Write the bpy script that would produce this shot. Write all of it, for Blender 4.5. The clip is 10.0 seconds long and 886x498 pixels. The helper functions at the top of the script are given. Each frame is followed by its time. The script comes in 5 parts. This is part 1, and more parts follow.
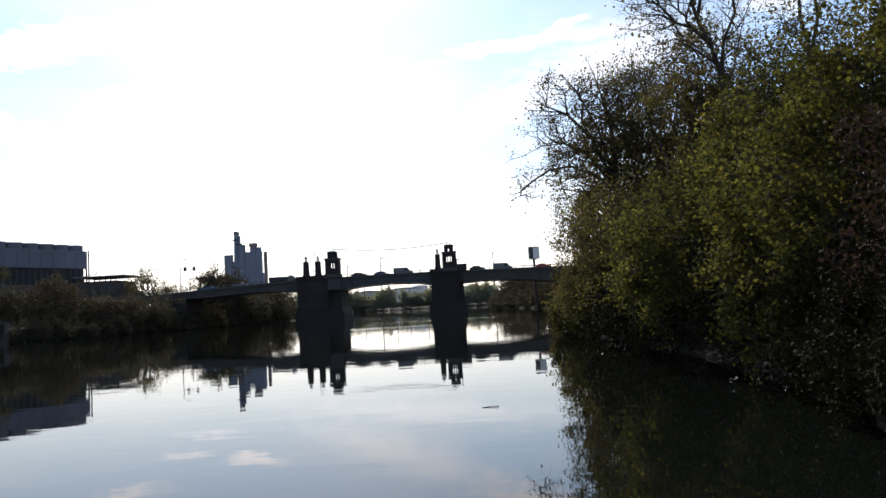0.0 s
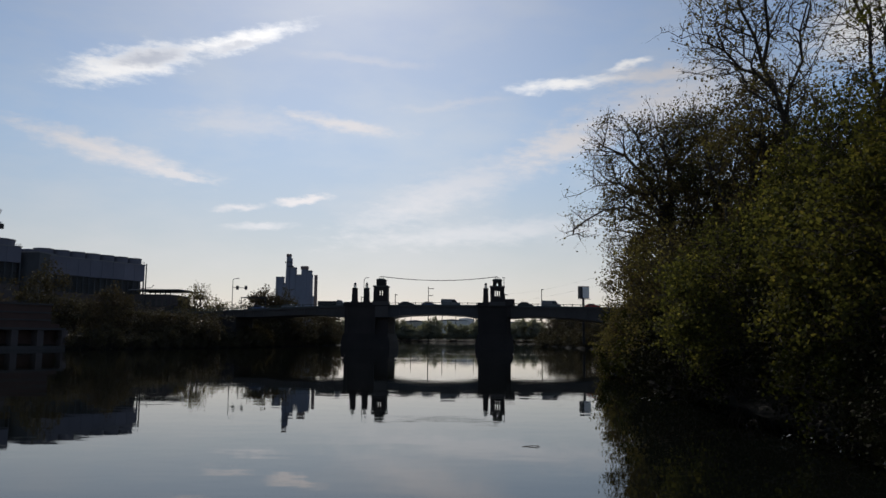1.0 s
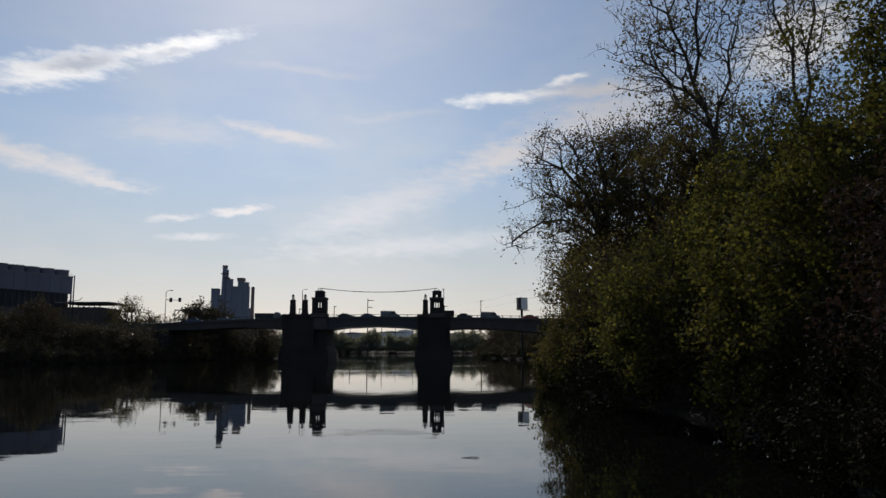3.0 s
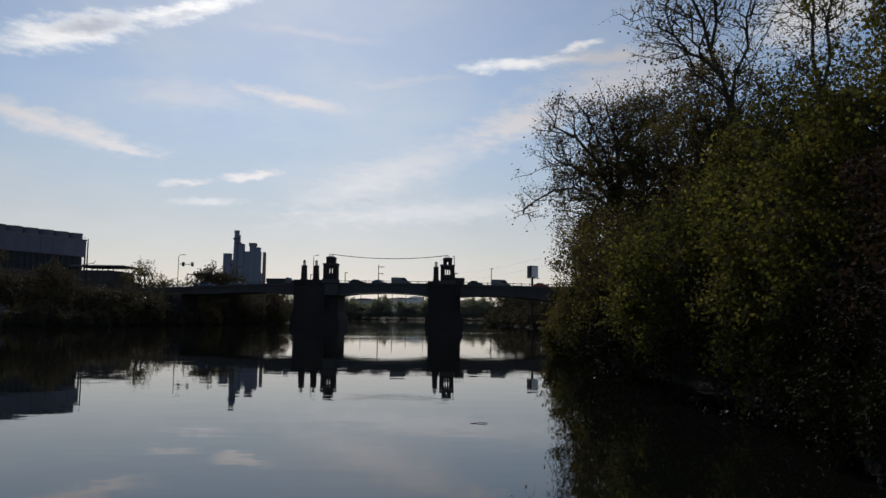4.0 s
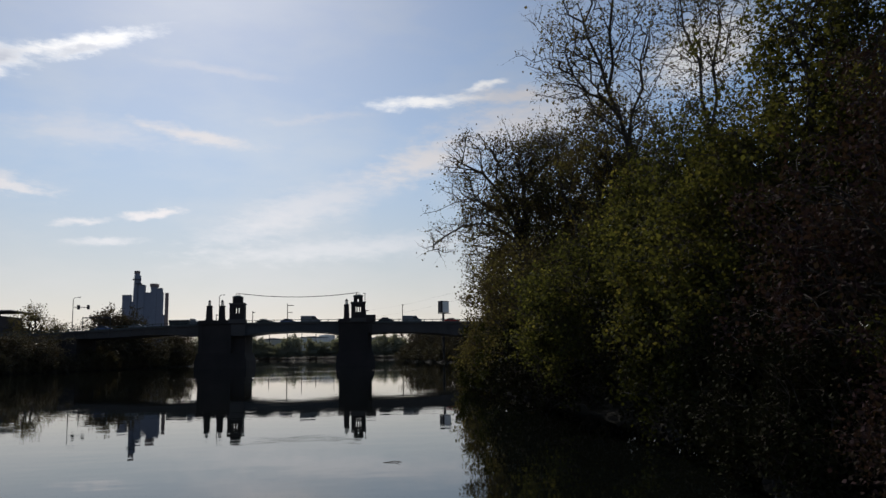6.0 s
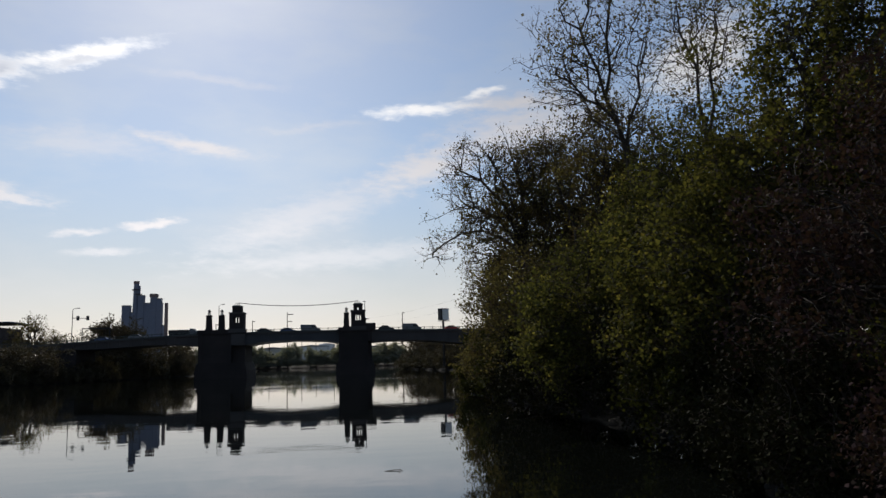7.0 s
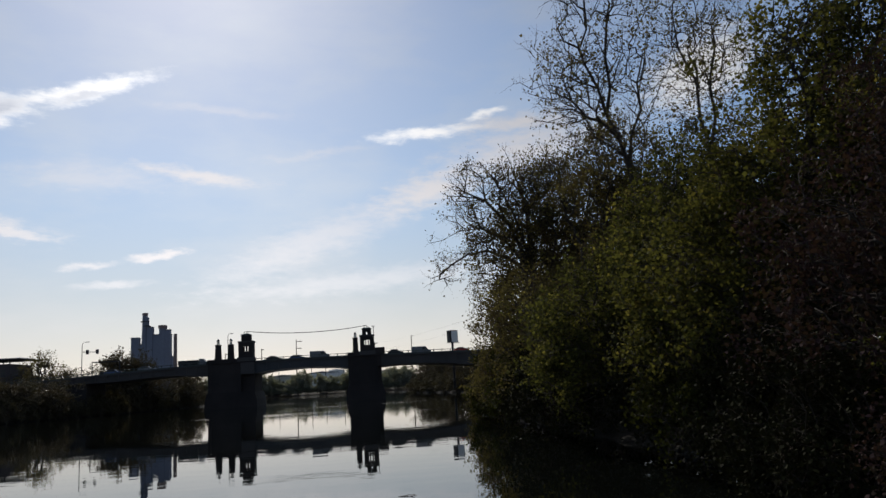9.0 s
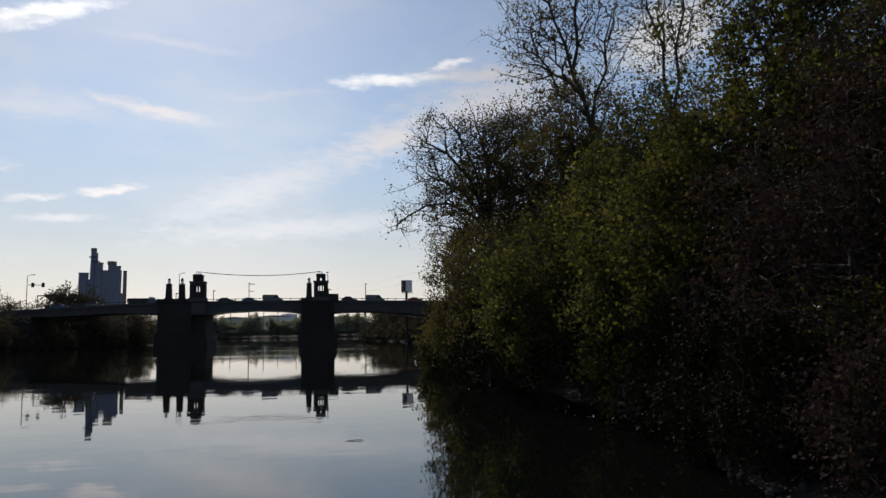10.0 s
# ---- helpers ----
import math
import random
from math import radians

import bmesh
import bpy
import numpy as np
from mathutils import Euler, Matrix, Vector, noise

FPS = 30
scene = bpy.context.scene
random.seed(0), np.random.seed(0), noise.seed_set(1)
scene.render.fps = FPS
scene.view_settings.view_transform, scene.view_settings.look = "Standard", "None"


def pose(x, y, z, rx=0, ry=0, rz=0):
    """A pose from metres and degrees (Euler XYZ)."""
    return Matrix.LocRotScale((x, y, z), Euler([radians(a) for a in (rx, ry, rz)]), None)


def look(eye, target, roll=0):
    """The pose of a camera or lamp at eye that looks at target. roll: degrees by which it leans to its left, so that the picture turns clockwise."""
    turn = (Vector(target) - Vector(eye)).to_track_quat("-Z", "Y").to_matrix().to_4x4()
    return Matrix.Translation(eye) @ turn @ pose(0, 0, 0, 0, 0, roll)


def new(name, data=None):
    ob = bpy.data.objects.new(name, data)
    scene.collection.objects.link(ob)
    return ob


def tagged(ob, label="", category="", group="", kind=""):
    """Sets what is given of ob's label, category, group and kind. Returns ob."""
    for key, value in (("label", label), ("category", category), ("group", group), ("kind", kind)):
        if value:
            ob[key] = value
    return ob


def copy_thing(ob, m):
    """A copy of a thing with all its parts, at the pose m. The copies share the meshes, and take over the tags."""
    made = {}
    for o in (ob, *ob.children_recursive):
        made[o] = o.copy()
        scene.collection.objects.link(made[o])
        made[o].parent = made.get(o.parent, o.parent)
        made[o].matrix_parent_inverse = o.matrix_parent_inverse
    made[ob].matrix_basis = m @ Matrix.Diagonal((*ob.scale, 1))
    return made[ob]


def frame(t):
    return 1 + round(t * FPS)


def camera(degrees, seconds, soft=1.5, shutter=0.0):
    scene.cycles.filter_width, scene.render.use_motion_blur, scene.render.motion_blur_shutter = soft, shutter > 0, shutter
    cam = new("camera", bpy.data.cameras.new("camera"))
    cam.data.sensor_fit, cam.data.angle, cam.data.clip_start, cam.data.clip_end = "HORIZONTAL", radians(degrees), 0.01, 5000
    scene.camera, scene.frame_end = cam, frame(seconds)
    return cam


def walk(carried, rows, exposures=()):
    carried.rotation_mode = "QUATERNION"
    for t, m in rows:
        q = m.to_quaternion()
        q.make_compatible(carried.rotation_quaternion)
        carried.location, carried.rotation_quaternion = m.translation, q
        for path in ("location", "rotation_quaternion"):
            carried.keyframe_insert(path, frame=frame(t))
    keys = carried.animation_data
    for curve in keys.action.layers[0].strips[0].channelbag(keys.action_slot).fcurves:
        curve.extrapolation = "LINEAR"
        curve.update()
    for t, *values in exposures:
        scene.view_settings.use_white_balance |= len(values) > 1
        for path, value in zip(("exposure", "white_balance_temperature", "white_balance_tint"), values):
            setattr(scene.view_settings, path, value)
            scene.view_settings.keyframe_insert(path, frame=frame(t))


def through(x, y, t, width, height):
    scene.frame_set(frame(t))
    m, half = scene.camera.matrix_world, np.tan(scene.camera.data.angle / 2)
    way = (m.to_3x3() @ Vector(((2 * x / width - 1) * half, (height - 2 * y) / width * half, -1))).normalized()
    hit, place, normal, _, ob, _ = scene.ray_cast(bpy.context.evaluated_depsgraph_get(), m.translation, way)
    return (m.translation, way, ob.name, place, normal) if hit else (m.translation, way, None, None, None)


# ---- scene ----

# ---- camera: a hand-held pan from one standing place, 3 m above the water ----
cam = camera(60.7, 10.0, soft=1.5)
EYE = 3.0
TURNS = [  # seconds, degrees to the left, up, leaning right
    (0, 0.09, 4.20, 3.28),
    (0.1, 1.97, 4.32, 2.52),
    (0.2, 2.89, 4.28, 1.57),
    (0.3, 3.75, 4.69, 1.00),
    (0.5, 4.37, 5.24, 0.50),
    (1, 3.81, 6.76, -0.44),
    (1.5, 3.17, 7.05, -0.32),
    (2, 1.53, 6.55, 0.44),
    (2.5, 0.84, 7.89, 0.01),
    (2.7, -1.05, 7.79, -0.08),
    (3.8, 0.70, 6.04, 0.21),
    (4, 0.04, 5.17, -0.67),
    (4.5, -1.09, 8.09, 0.71),
    (5, -3.07, 7.96, 1.38),
    (5.5, -3.95, 9.29, 0.89),
    (6, -6.79, 7.88, 1.06),
    (6.2, -7.41, 7.69, 0.65),
    (7.3, -6.97, 8.59, 2.06),
    (7.5, -8.23, 7.71, 1.88),
    (8, -7.42, 5.32, 0.58),
    (8.5, -6.72, 7.22, 2.22),
    (9, -6.44, 10.11, 3.47),
    (9.5, -9.26, 7.97, 1.67),
    (10, -9.54, 6.28, 0.97),
]
walk(cam, [(t, pose(0, 0, EYE, 90 + up, 0, left) @ pose(0, 0, 0, 0, 0, -lean)) for t, left, up, lean in TURNS],
     exposures=[(0.0, 1.22), (0.1, 0.96), (0.3, 0.55), (0.5, 0.34), (1.0, 0.05), (2.5, 0.02), (6.2, 0.1), (7.3, 0.2), (10.0, 0.2)])

# ---- sky, clouds and sun ----
SUN_LEFT, SUN_UP = 12.0, 36.0


def link_math(nt, op, a, b=None, c=None):
    n = nt.nodes.new("ShaderNodeMath")
    n.operation = op
    for i, v in enumerate((a, b, c)):
        if v is None:
            continue
        if isinstance(v, (int, float)):
            n.inputs[i].default_value = v
        else:
            nt.links.new(v, n.inputs[i])
    return n.outputs[0]


def build_world():
    world = bpy.data.worlds.new("sky")
    scene.world = world
    world.use_nodes = True
    nt = world.node_tree
    nt.nodes.clear()
    out = nt.nodes.new("ShaderNodeOutputWorld")
    bg = nt.nodes.new("ShaderNodeBackground")
    nt.links.new(bg.outputs[0], out.inputs[0])
    sky = nt.nodes.new("ShaderNodeTexSky")
    sky.sky_type = "NISHITA"
    sky.sun_disc = False
    sky.sun_elevation = radians(SUN_UP)
    sky.sun_rotation = radians(-SUN_LEFT)
    sky.air_density, sky.dust_density, sky.ozone_density = 1.02, 0.4, 2.0
    bg.inputs["Strength"].default_value = SKY_STRENGTH
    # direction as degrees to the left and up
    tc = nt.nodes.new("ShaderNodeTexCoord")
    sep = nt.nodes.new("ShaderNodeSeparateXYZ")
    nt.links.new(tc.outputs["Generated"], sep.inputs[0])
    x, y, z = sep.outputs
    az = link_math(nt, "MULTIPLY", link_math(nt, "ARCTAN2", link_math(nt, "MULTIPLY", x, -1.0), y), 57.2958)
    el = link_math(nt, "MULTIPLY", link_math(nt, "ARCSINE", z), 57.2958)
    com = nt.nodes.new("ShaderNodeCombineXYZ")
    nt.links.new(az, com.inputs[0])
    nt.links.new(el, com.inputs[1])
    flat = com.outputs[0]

    def noise_of(scale, detail, stretch=1.0, rough=0.6, shift=0.0):
        mp = nt.nodes.new("ShaderNodeMapping")
        mp.inputs["Scale"].default_value = (scale, scale * stretch, 1)
        mp.inputs["Location"].default_value = (shift, shift, shift)
        nt.links.new(flat, mp.inputs[0])
        no = nt.nodes.new("ShaderNodeTexNoise")
        no.inputs["Scale"].default_value = 1.0
        no.inputs["Detail"].default_value = detail
        no.inputs["Roughness"].default_value = rough
        nt.links.new(mp.outputs[0], no.inputs["Vector"])
        return no

    fine = noise_of(0.42, 7, 2.2)
    wisp = noise_of(0.6, 9, 3.0, 0.62, 7.0)
    bend = nt.nodes.new("ShaderNodeVectorMath")
    bend.operation = "MULTIPLY_ADD"
    nt.links.new(fine.outputs["Color"], bend.inputs[0])
    bend.inputs[1].default_value = (2.2, 1.2, 0)
    nt.links.new(flat, bend.inputs[2])
    off = nt.nodes.new("ShaderNodeVectorMath")
    off.operation = "SUBTRACT"
    nt.links.new(bend.outputs[0], off.inputs[0])
    off.inputs[1].default_value = (1.1, 0.6, 0)
    bent = off.outputs[0]
    col = sky.outputs[0]

    def mix_in(col, fac, shade):
        m = nt.nodes.new("ShaderNodeMix")
        m.data_type = "RGBA"
        m.clamp_factor = True
        nt.links.new(fac, m.inputs["Factor"])
        nt.links.new(col, m.inputs["A"])
        nt.links.new(pale(shade), m.inputs["B"])
        return m.outputs["Result"]

    grey = nt.nodes.new("ShaderNodeRGBToBW")
    nt.links.new(col, grey.inputs[0])

    def pale(gain):
        # cloud lit like the sky around it
        m = nt.nodes.new("ShaderNodeVectorMath")
        m.operation = "SCALE"
        m.inputs["Scale"].default_value = 1.0
        m.inputs[0].default_value = gain
        nt.links.new(grey.outputs[0], m.inputs["Scale"])
        return m.outputs[0]

    # thin veil of high cloud over the whole sky, thicker towards the horizon
    veil = noise_of(0.085, 6, 2.6, 0.55, 3.0)
    band = nt.nodes.new("ShaderNodeMapRange")
    band.inputs["From Min"].default_value, band.inputs["From Max"].default_value = 0.42, 0.75
    nt.links.new(veil.outputs["Fac"], band.inputs["Value"])
    col = mix_in(col, link_math(nt, "MULTIPLY", band.outputs[0], 0.42), VEIL)
    low = nt.nodes.new("ShaderNodeMapRange")
    low.interpolation_type = "SMOOTHSTEP"
    for k, v in (("From Min", 16.5), ("From Max", 0.0), ("To Min", 0.0), ("To Max", LOW_HAZE)):
        low.inputs[k].default_value = v
    nt.links.new(el, low.inputs["Value"])
    col = mix_in(col, low.outputs[0], VEIL_LOW)
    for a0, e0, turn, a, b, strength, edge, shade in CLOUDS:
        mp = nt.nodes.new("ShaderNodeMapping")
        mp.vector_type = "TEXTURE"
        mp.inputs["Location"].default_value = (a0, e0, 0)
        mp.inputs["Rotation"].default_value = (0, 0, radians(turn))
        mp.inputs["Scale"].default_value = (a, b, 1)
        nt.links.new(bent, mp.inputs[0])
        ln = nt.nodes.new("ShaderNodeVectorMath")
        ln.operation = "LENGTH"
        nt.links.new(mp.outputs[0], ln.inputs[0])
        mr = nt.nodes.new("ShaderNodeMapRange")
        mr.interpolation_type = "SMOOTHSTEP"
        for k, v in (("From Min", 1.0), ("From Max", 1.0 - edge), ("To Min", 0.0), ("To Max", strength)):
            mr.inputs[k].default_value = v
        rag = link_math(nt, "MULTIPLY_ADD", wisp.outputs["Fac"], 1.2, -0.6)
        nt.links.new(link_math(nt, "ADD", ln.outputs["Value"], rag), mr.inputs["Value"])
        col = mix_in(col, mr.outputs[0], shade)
    nt.links.new(col, bg.inputs["Color"])


SKY_STRENGTH = 0.074
VEIL = (1.23, 1.27, 1.31)
VEIL_LOW = (0.75, 0.675, 0.67)
LOW_HAZE = 0.72
WHITE, SOFT, GREY = (2.0, 1.97, 1.96), (1.38, 1.32, 1.33), (1.0, 1.07, 1.25)
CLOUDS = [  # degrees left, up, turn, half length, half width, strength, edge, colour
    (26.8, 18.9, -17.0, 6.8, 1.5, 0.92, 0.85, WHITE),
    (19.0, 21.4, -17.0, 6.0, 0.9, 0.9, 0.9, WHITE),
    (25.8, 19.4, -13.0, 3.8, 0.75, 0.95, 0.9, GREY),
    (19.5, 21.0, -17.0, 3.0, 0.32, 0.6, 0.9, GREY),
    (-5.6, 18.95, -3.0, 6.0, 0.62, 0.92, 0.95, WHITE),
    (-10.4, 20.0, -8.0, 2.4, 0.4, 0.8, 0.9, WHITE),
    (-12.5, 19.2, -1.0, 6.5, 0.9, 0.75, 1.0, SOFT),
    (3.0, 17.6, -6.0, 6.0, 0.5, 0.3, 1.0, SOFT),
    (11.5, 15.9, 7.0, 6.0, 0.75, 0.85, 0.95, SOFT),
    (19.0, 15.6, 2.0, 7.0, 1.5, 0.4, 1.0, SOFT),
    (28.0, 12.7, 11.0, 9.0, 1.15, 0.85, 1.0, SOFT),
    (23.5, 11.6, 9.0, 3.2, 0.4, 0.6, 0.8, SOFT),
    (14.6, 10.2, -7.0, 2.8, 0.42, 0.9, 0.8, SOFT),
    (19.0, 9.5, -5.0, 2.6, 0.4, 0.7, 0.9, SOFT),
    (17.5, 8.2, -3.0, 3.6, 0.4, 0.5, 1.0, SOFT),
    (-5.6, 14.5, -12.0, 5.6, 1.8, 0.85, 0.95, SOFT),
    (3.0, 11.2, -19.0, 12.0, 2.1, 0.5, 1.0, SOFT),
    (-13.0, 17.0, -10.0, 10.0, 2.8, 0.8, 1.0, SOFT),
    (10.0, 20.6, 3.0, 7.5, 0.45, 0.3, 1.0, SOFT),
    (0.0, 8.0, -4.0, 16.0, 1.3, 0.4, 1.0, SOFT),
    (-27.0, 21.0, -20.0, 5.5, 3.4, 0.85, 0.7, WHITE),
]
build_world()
sun = new("sun", bpy.data.lights.new("sun", "SUN"))
sun.data.energy, sun.data.angle, sun.data.color = 2.2, radians(0.53), (1.0, 0.95, 0.87)
far = Vector((-math.sin(radians(SUN_LEFT)) * math.cos(radians(SUN_UP)), math.cos(radians(SUN_LEFT)) * math.cos(radians(SUN_UP)), math.sin(radians(SUN_UP))))
sun.matrix_world = look(far * 100, (0, 0, 0))

# ---- materials ----
def material(name, base, second=None, rough=0.8, metal=0.0, scale=1.0, bump=0.0, bump_scale=None, random=0.0, spec=0.2, island=False, mottle=0.5):
    """Two tones mixed by noise at two scales, with fine relief."""
    mat = bpy.data.materials.new(name)
    mat.use_nodes = True
    nt = mat.node_tree
    bsdf = nt.nodes["Principled BSDF"]
    bsdf.inputs["Roughness"].default_value = rough
    bsdf.inputs["Metallic"].default_value = metal
    bsdf.inputs["Specular IOR Level"].default_value = spec
    tc = nt.nodes.new("ShaderNodeTexCoord")
    geo = nt.nodes.new("ShaderNodeNewGeometry")
    big = nt.nodes.new("ShaderNodeTexNoise")
    big.inputs["Scale"].default_value, big.inputs["Detail"].default_value = 0.35 * scale, 4
    nt.links.new(geo.outputs["Position"], big.inputs["Vector"])
    small = nt.nodes.new("ShaderNodeTexNoise")
    small.inputs["Scale"].default_value, small.inputs["Detail"].default_value = 5.0 * scale, 6
    nt.links.new(geo.outputs["Position"], small.inputs["Vector"])
    both = link_math(nt, "ADD", link_math(nt, "MULTIPLY", big.outputs["Fac"], 0.6), link_math(nt, "MULTIPLY", small.outputs["Fac"], 0.4))
    mr = nt.nodes.new("ShaderNodeMapRange")
    mr.inputs["From Min"].default_value, mr.inputs["From Max"].default_value = 0.5 - mottle * 0.4, 0.5 + mottle * 0.4
    nt.links.new(both, mr.inputs["Value"])
    mix = nt.nodes.new("ShaderNodeMix")
    mix.data_type = "RGBA"
    mix.inputs["A"].default_value = (*base, 1)
    mix.inputs["B"].default_value = (*(second or [c * 0.72 for c in base]), 1)
    nt.links.new(mr.outputs[0], mix.inputs["Factor"])
    col = mix.outputs["Result"]
    if random:
        hsv = nt.nodes.new("ShaderNodeHueSaturation")
        if island:
            rnd = geo.outputs["Random Per Island"]
        else:
            info = nt.nodes.new("ShaderNodeObjectInfo")
            rnd = info.outputs["Random"]
        nt.links.new(link_math(nt, "MULTIPLY_ADD", rnd, 2 * random, 1 - random), hsv.inputs["Value"])
        nt.links.new(col, hsv.inputs["Color"])
        col = hsv.outputs[0]
    nt.links.new(col, bsdf.inputs["Base Color"])
    if bump:
        bn = nt.nodes.new("ShaderNodeTexNoise")
        bn.inputs["Scale"].default_value, bn.inputs["Detail"].default_value = bump_scale or 8.0, 6
        nt.links.new(geo.outputs["Position"], bn.inputs["Vector"])
        bu = nt.nodes.new("ShaderNodeBump")
        bu.inputs["Strength"].default_value, bu.inputs["Distance"].default_value = bump, 0.05
        nt.links.new(bn.outputs["Fac"], bu.inputs["Height"])
        nt.links.new(bu.outputs[0], bsdf.inputs["Normal"])
    return mat


def leaf_material(name, tones, through=0.4):
    """Leaves: tones picked leaf by leaf, with daylight coming through them."""
    mat = bpy.data.materials.new(name)
    mat.use_nodes = True
    nt = mat.node_tree
    bsdf = nt.nodes["Principled BSDF"]
    out = nt.nodes["Material Output"]
    geo = nt.nodes.new("ShaderNodeNewGeometry")
    ramp = nt.nodes.new("ShaderNodeValToRGB")
    ramp.color_ramp.interpolation = "LINEAR"
    while len(ramp.color_ramp.elements) < len(tones):
        ramp.color_ramp.elements.new(0.5)
    for i, (e, c) in enumerate(zip(ramp.color_ramp.elements, tones)):
        e.position = i / (len(tones) - 1)
        e.color = (*c, 1)
    patch = nt.nodes.new("ShaderNodeTexNoise")
    patch.inputs["Scale"].default_value, patch.inputs["Detail"].default_value = 0.45, 3
    nt.links.new(geo.outputs["Position"], patch.inputs["Vector"])
    mixed = link_math(nt, "ADD", link_math(nt, "MULTIPLY", geo.outputs["Random Per Island"], 0.55),
                      link_math(nt, "MULTIPLY_ADD", patch.outputs["Fac"], 1.5, -0.52))
    nt.links.new(mixed, ramp.inputs[0])
    nt.links.new(ramp.outputs[0], bsdf.inputs["Base Color"])
    bsdf.inputs["Roughness"].default_value = 0.7
    bsdf.inputs["Specular IOR Level"].default_value = 0.015
    tr = nt.nodes.new("ShaderNodeBsdfTranslucent")
    warm = nt.nodes.new("ShaderNodeMix")
    warm.data_type, warm.blend_type = "RGBA", "MULTIPLY"
    warm.inputs["Factor"].default_value = 1.0
    nt.links.new(ramp.outputs[0], warm.inputs["A"])
    warm.inputs["B"].default_value = (1.5, 1.45, 0.8, 1)
    nt.links.new(warm.outputs["Result"], tr.inputs["Color"])
    mix = nt.nodes.new("ShaderNodeMixShader")
    mix.inputs[0].default_value = through
    nt.links.new(bsdf.outputs[0], mix.inputs[1])
    nt.links.new(tr.outputs[0], mix.inputs[2])
    nt.links.new(mix.outputs[0], out.inputs["Surface"])
    return mat


def water_material():
    mat = bpy.data.materials.new("river_water")
    mat.use_nodes = True
    nt = mat.node_tree
    bsdf = nt.nodes["Principled BSDF"]
    bsdf.inputs["Base Color"].default_value = (0.004, 0.005, 0.004, 1)
    bsdf.inputs["Roughness"].default_value = 0.02
    bsdf.inputs["IOR"].default_value = 1.33
    geo = nt.nodes.new("ShaderNodeNewGeometry")

    def ripple(scale, stretch, detail, turn=0.0):
        mp = nt.nodes.new("ShaderNodeMapping")
        mp.inputs["Scale"].default_value = (scale, scale * stretch, scale)
        mp.inputs["Rotation"].default_value = (0, 0, radians(turn))
        nt.links.new(geo.outputs["Position"], mp.inputs[0])
        no = nt.nodes.new("ShaderNodeTexNoise")
        no.inputs["Scale"].default_value, no.inputs["Detail"].default_value = 1.0, detail
        nt.links.new(mp.outputs[0], no.inputs["Vector"])
        return no.outputs["Fac"]

    # patches where the breeze touches the water
    breeze = nt.nodes.new("ShaderNodeMapRange")
    breeze.inputs["From Min"].default_value, breeze.inputs["From Max"].default_value = 0.50, 0.70
    breeze.inputs["To Min"].default_value, breeze.inputs["To Max"].default_value = 0.12, 1.0
    nt.links.new(ripple(0.018, 1.6, 3, 8), breeze.inputs["Value"])
    swell = ripple(0.35, 1.7, 2, 12)
    chop = ripple(2.2, 1.5, 3, -10)
    h = link_math(nt, "ADD", link_math(nt, "MULTIPLY", swell, 0.03), link_math(nt, "MULTIPLY", link_math(nt, "MULTIPLY", chop, breeze.outputs[0]), 0.010))
    # ruffled open reach beyond the bridge
    sep = nt.nodes.new("ShaderNodeSeparateXYZ")
    nt.links.new(geo.outputs["Position"], sep.inputs[0])
    reach = nt.nodes.new("ShaderNodeMapRange")
    reach.interpolation_type = "SMOOTHSTEP"
    reach.inputs["From Min"].default_value, reach.inputs["From Max"].default_value = 560, 700
    nt.links.new(sep.outputs[1], reach.inputs["Value"])
    wind = link_math(nt, "MULTIPLY", ripple(0.9, 1.4, 3, 20), link_math(nt, "MULTIPLY", reach.outputs[0], 0.4))
    h = link_math(nt, "ADD", h, wind)
    # thin lanes of ruffled water along the far shore
    lane = nt.nodes.new("ShaderNodeMapRange")
    lane.interpolation_type = "SMOOTHSTEP"
    lane.inputs["From Min"].default_value, lane.inputs["From Max"].default_value = 0.60, 0.68
    nt.links.new(ripple(0.02, 6.0, 3, 14), lane.inputs["Value"])
    off_shore = nt.nodes.new("ShaderNodeMapRange")
    off_shore.inputs["From Min"].default_value, off_shore.inputs["From Max"].default_value = 80, 120
    nt.links.new(sep.outputs[1], off_shore.inputs["Value"])
    ruffle = link_math(nt, "MULTIPLY", link_math(nt, "MULTIPLY", lane.outputs[0], off_shore.outputs[0]), 0.14)
    h = link_math(nt, "ADD", h, link_math(nt, "MULTIPLY", ripple(1.3, 1.6, 3, 5), ruffle))
    bu = nt.nodes.new("ShaderNodeBump")
    bu.inputs["Strength"].default_value, bu.inputs["Distance"].default_value = WATER_RELIEF, 1.0
    nt.links.new(h, bu.inputs["Height"])
    nt.links.new(bu.outputs[0], bsdf.inputs["Normal"])
    return mat


WATER_RELIEF = 0.16
M_WATER = water_material()
M_EARTH = material("bank_earth", (0.032, 0.026, 0.019), (0.018, 0.015, 0.012), 0.95, scale=1.0, bump=0.6)
M_CONCRETE = material("weathered_concrete", (0.075, 0.07, 0.07), (0.05, 0.047, 0.048), 0.9, scale=0.6, bump=0.3)
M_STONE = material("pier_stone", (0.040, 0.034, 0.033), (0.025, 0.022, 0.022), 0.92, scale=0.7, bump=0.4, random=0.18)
M_STEEL = material("painted_steel", (0.058, 0.063, 0.072), (0.04, 0.043, 0.048), 0.6, 0.0, scale=0.8)
M_GREEN = material("weathered_copper", (0.08, 0.10, 0.095), (0.05, 0.06, 0.055), 0.7)
M_DARK = material("dark_metal", (0.05, 0.05, 0.055), (0.03, 0.03, 0.032), 0.5, 0.3)
M_ASPHALT = material("asphalt", (0.055, 0.055, 0.055), (0.04, 0.04, 0.04), 0.95, scale=2)
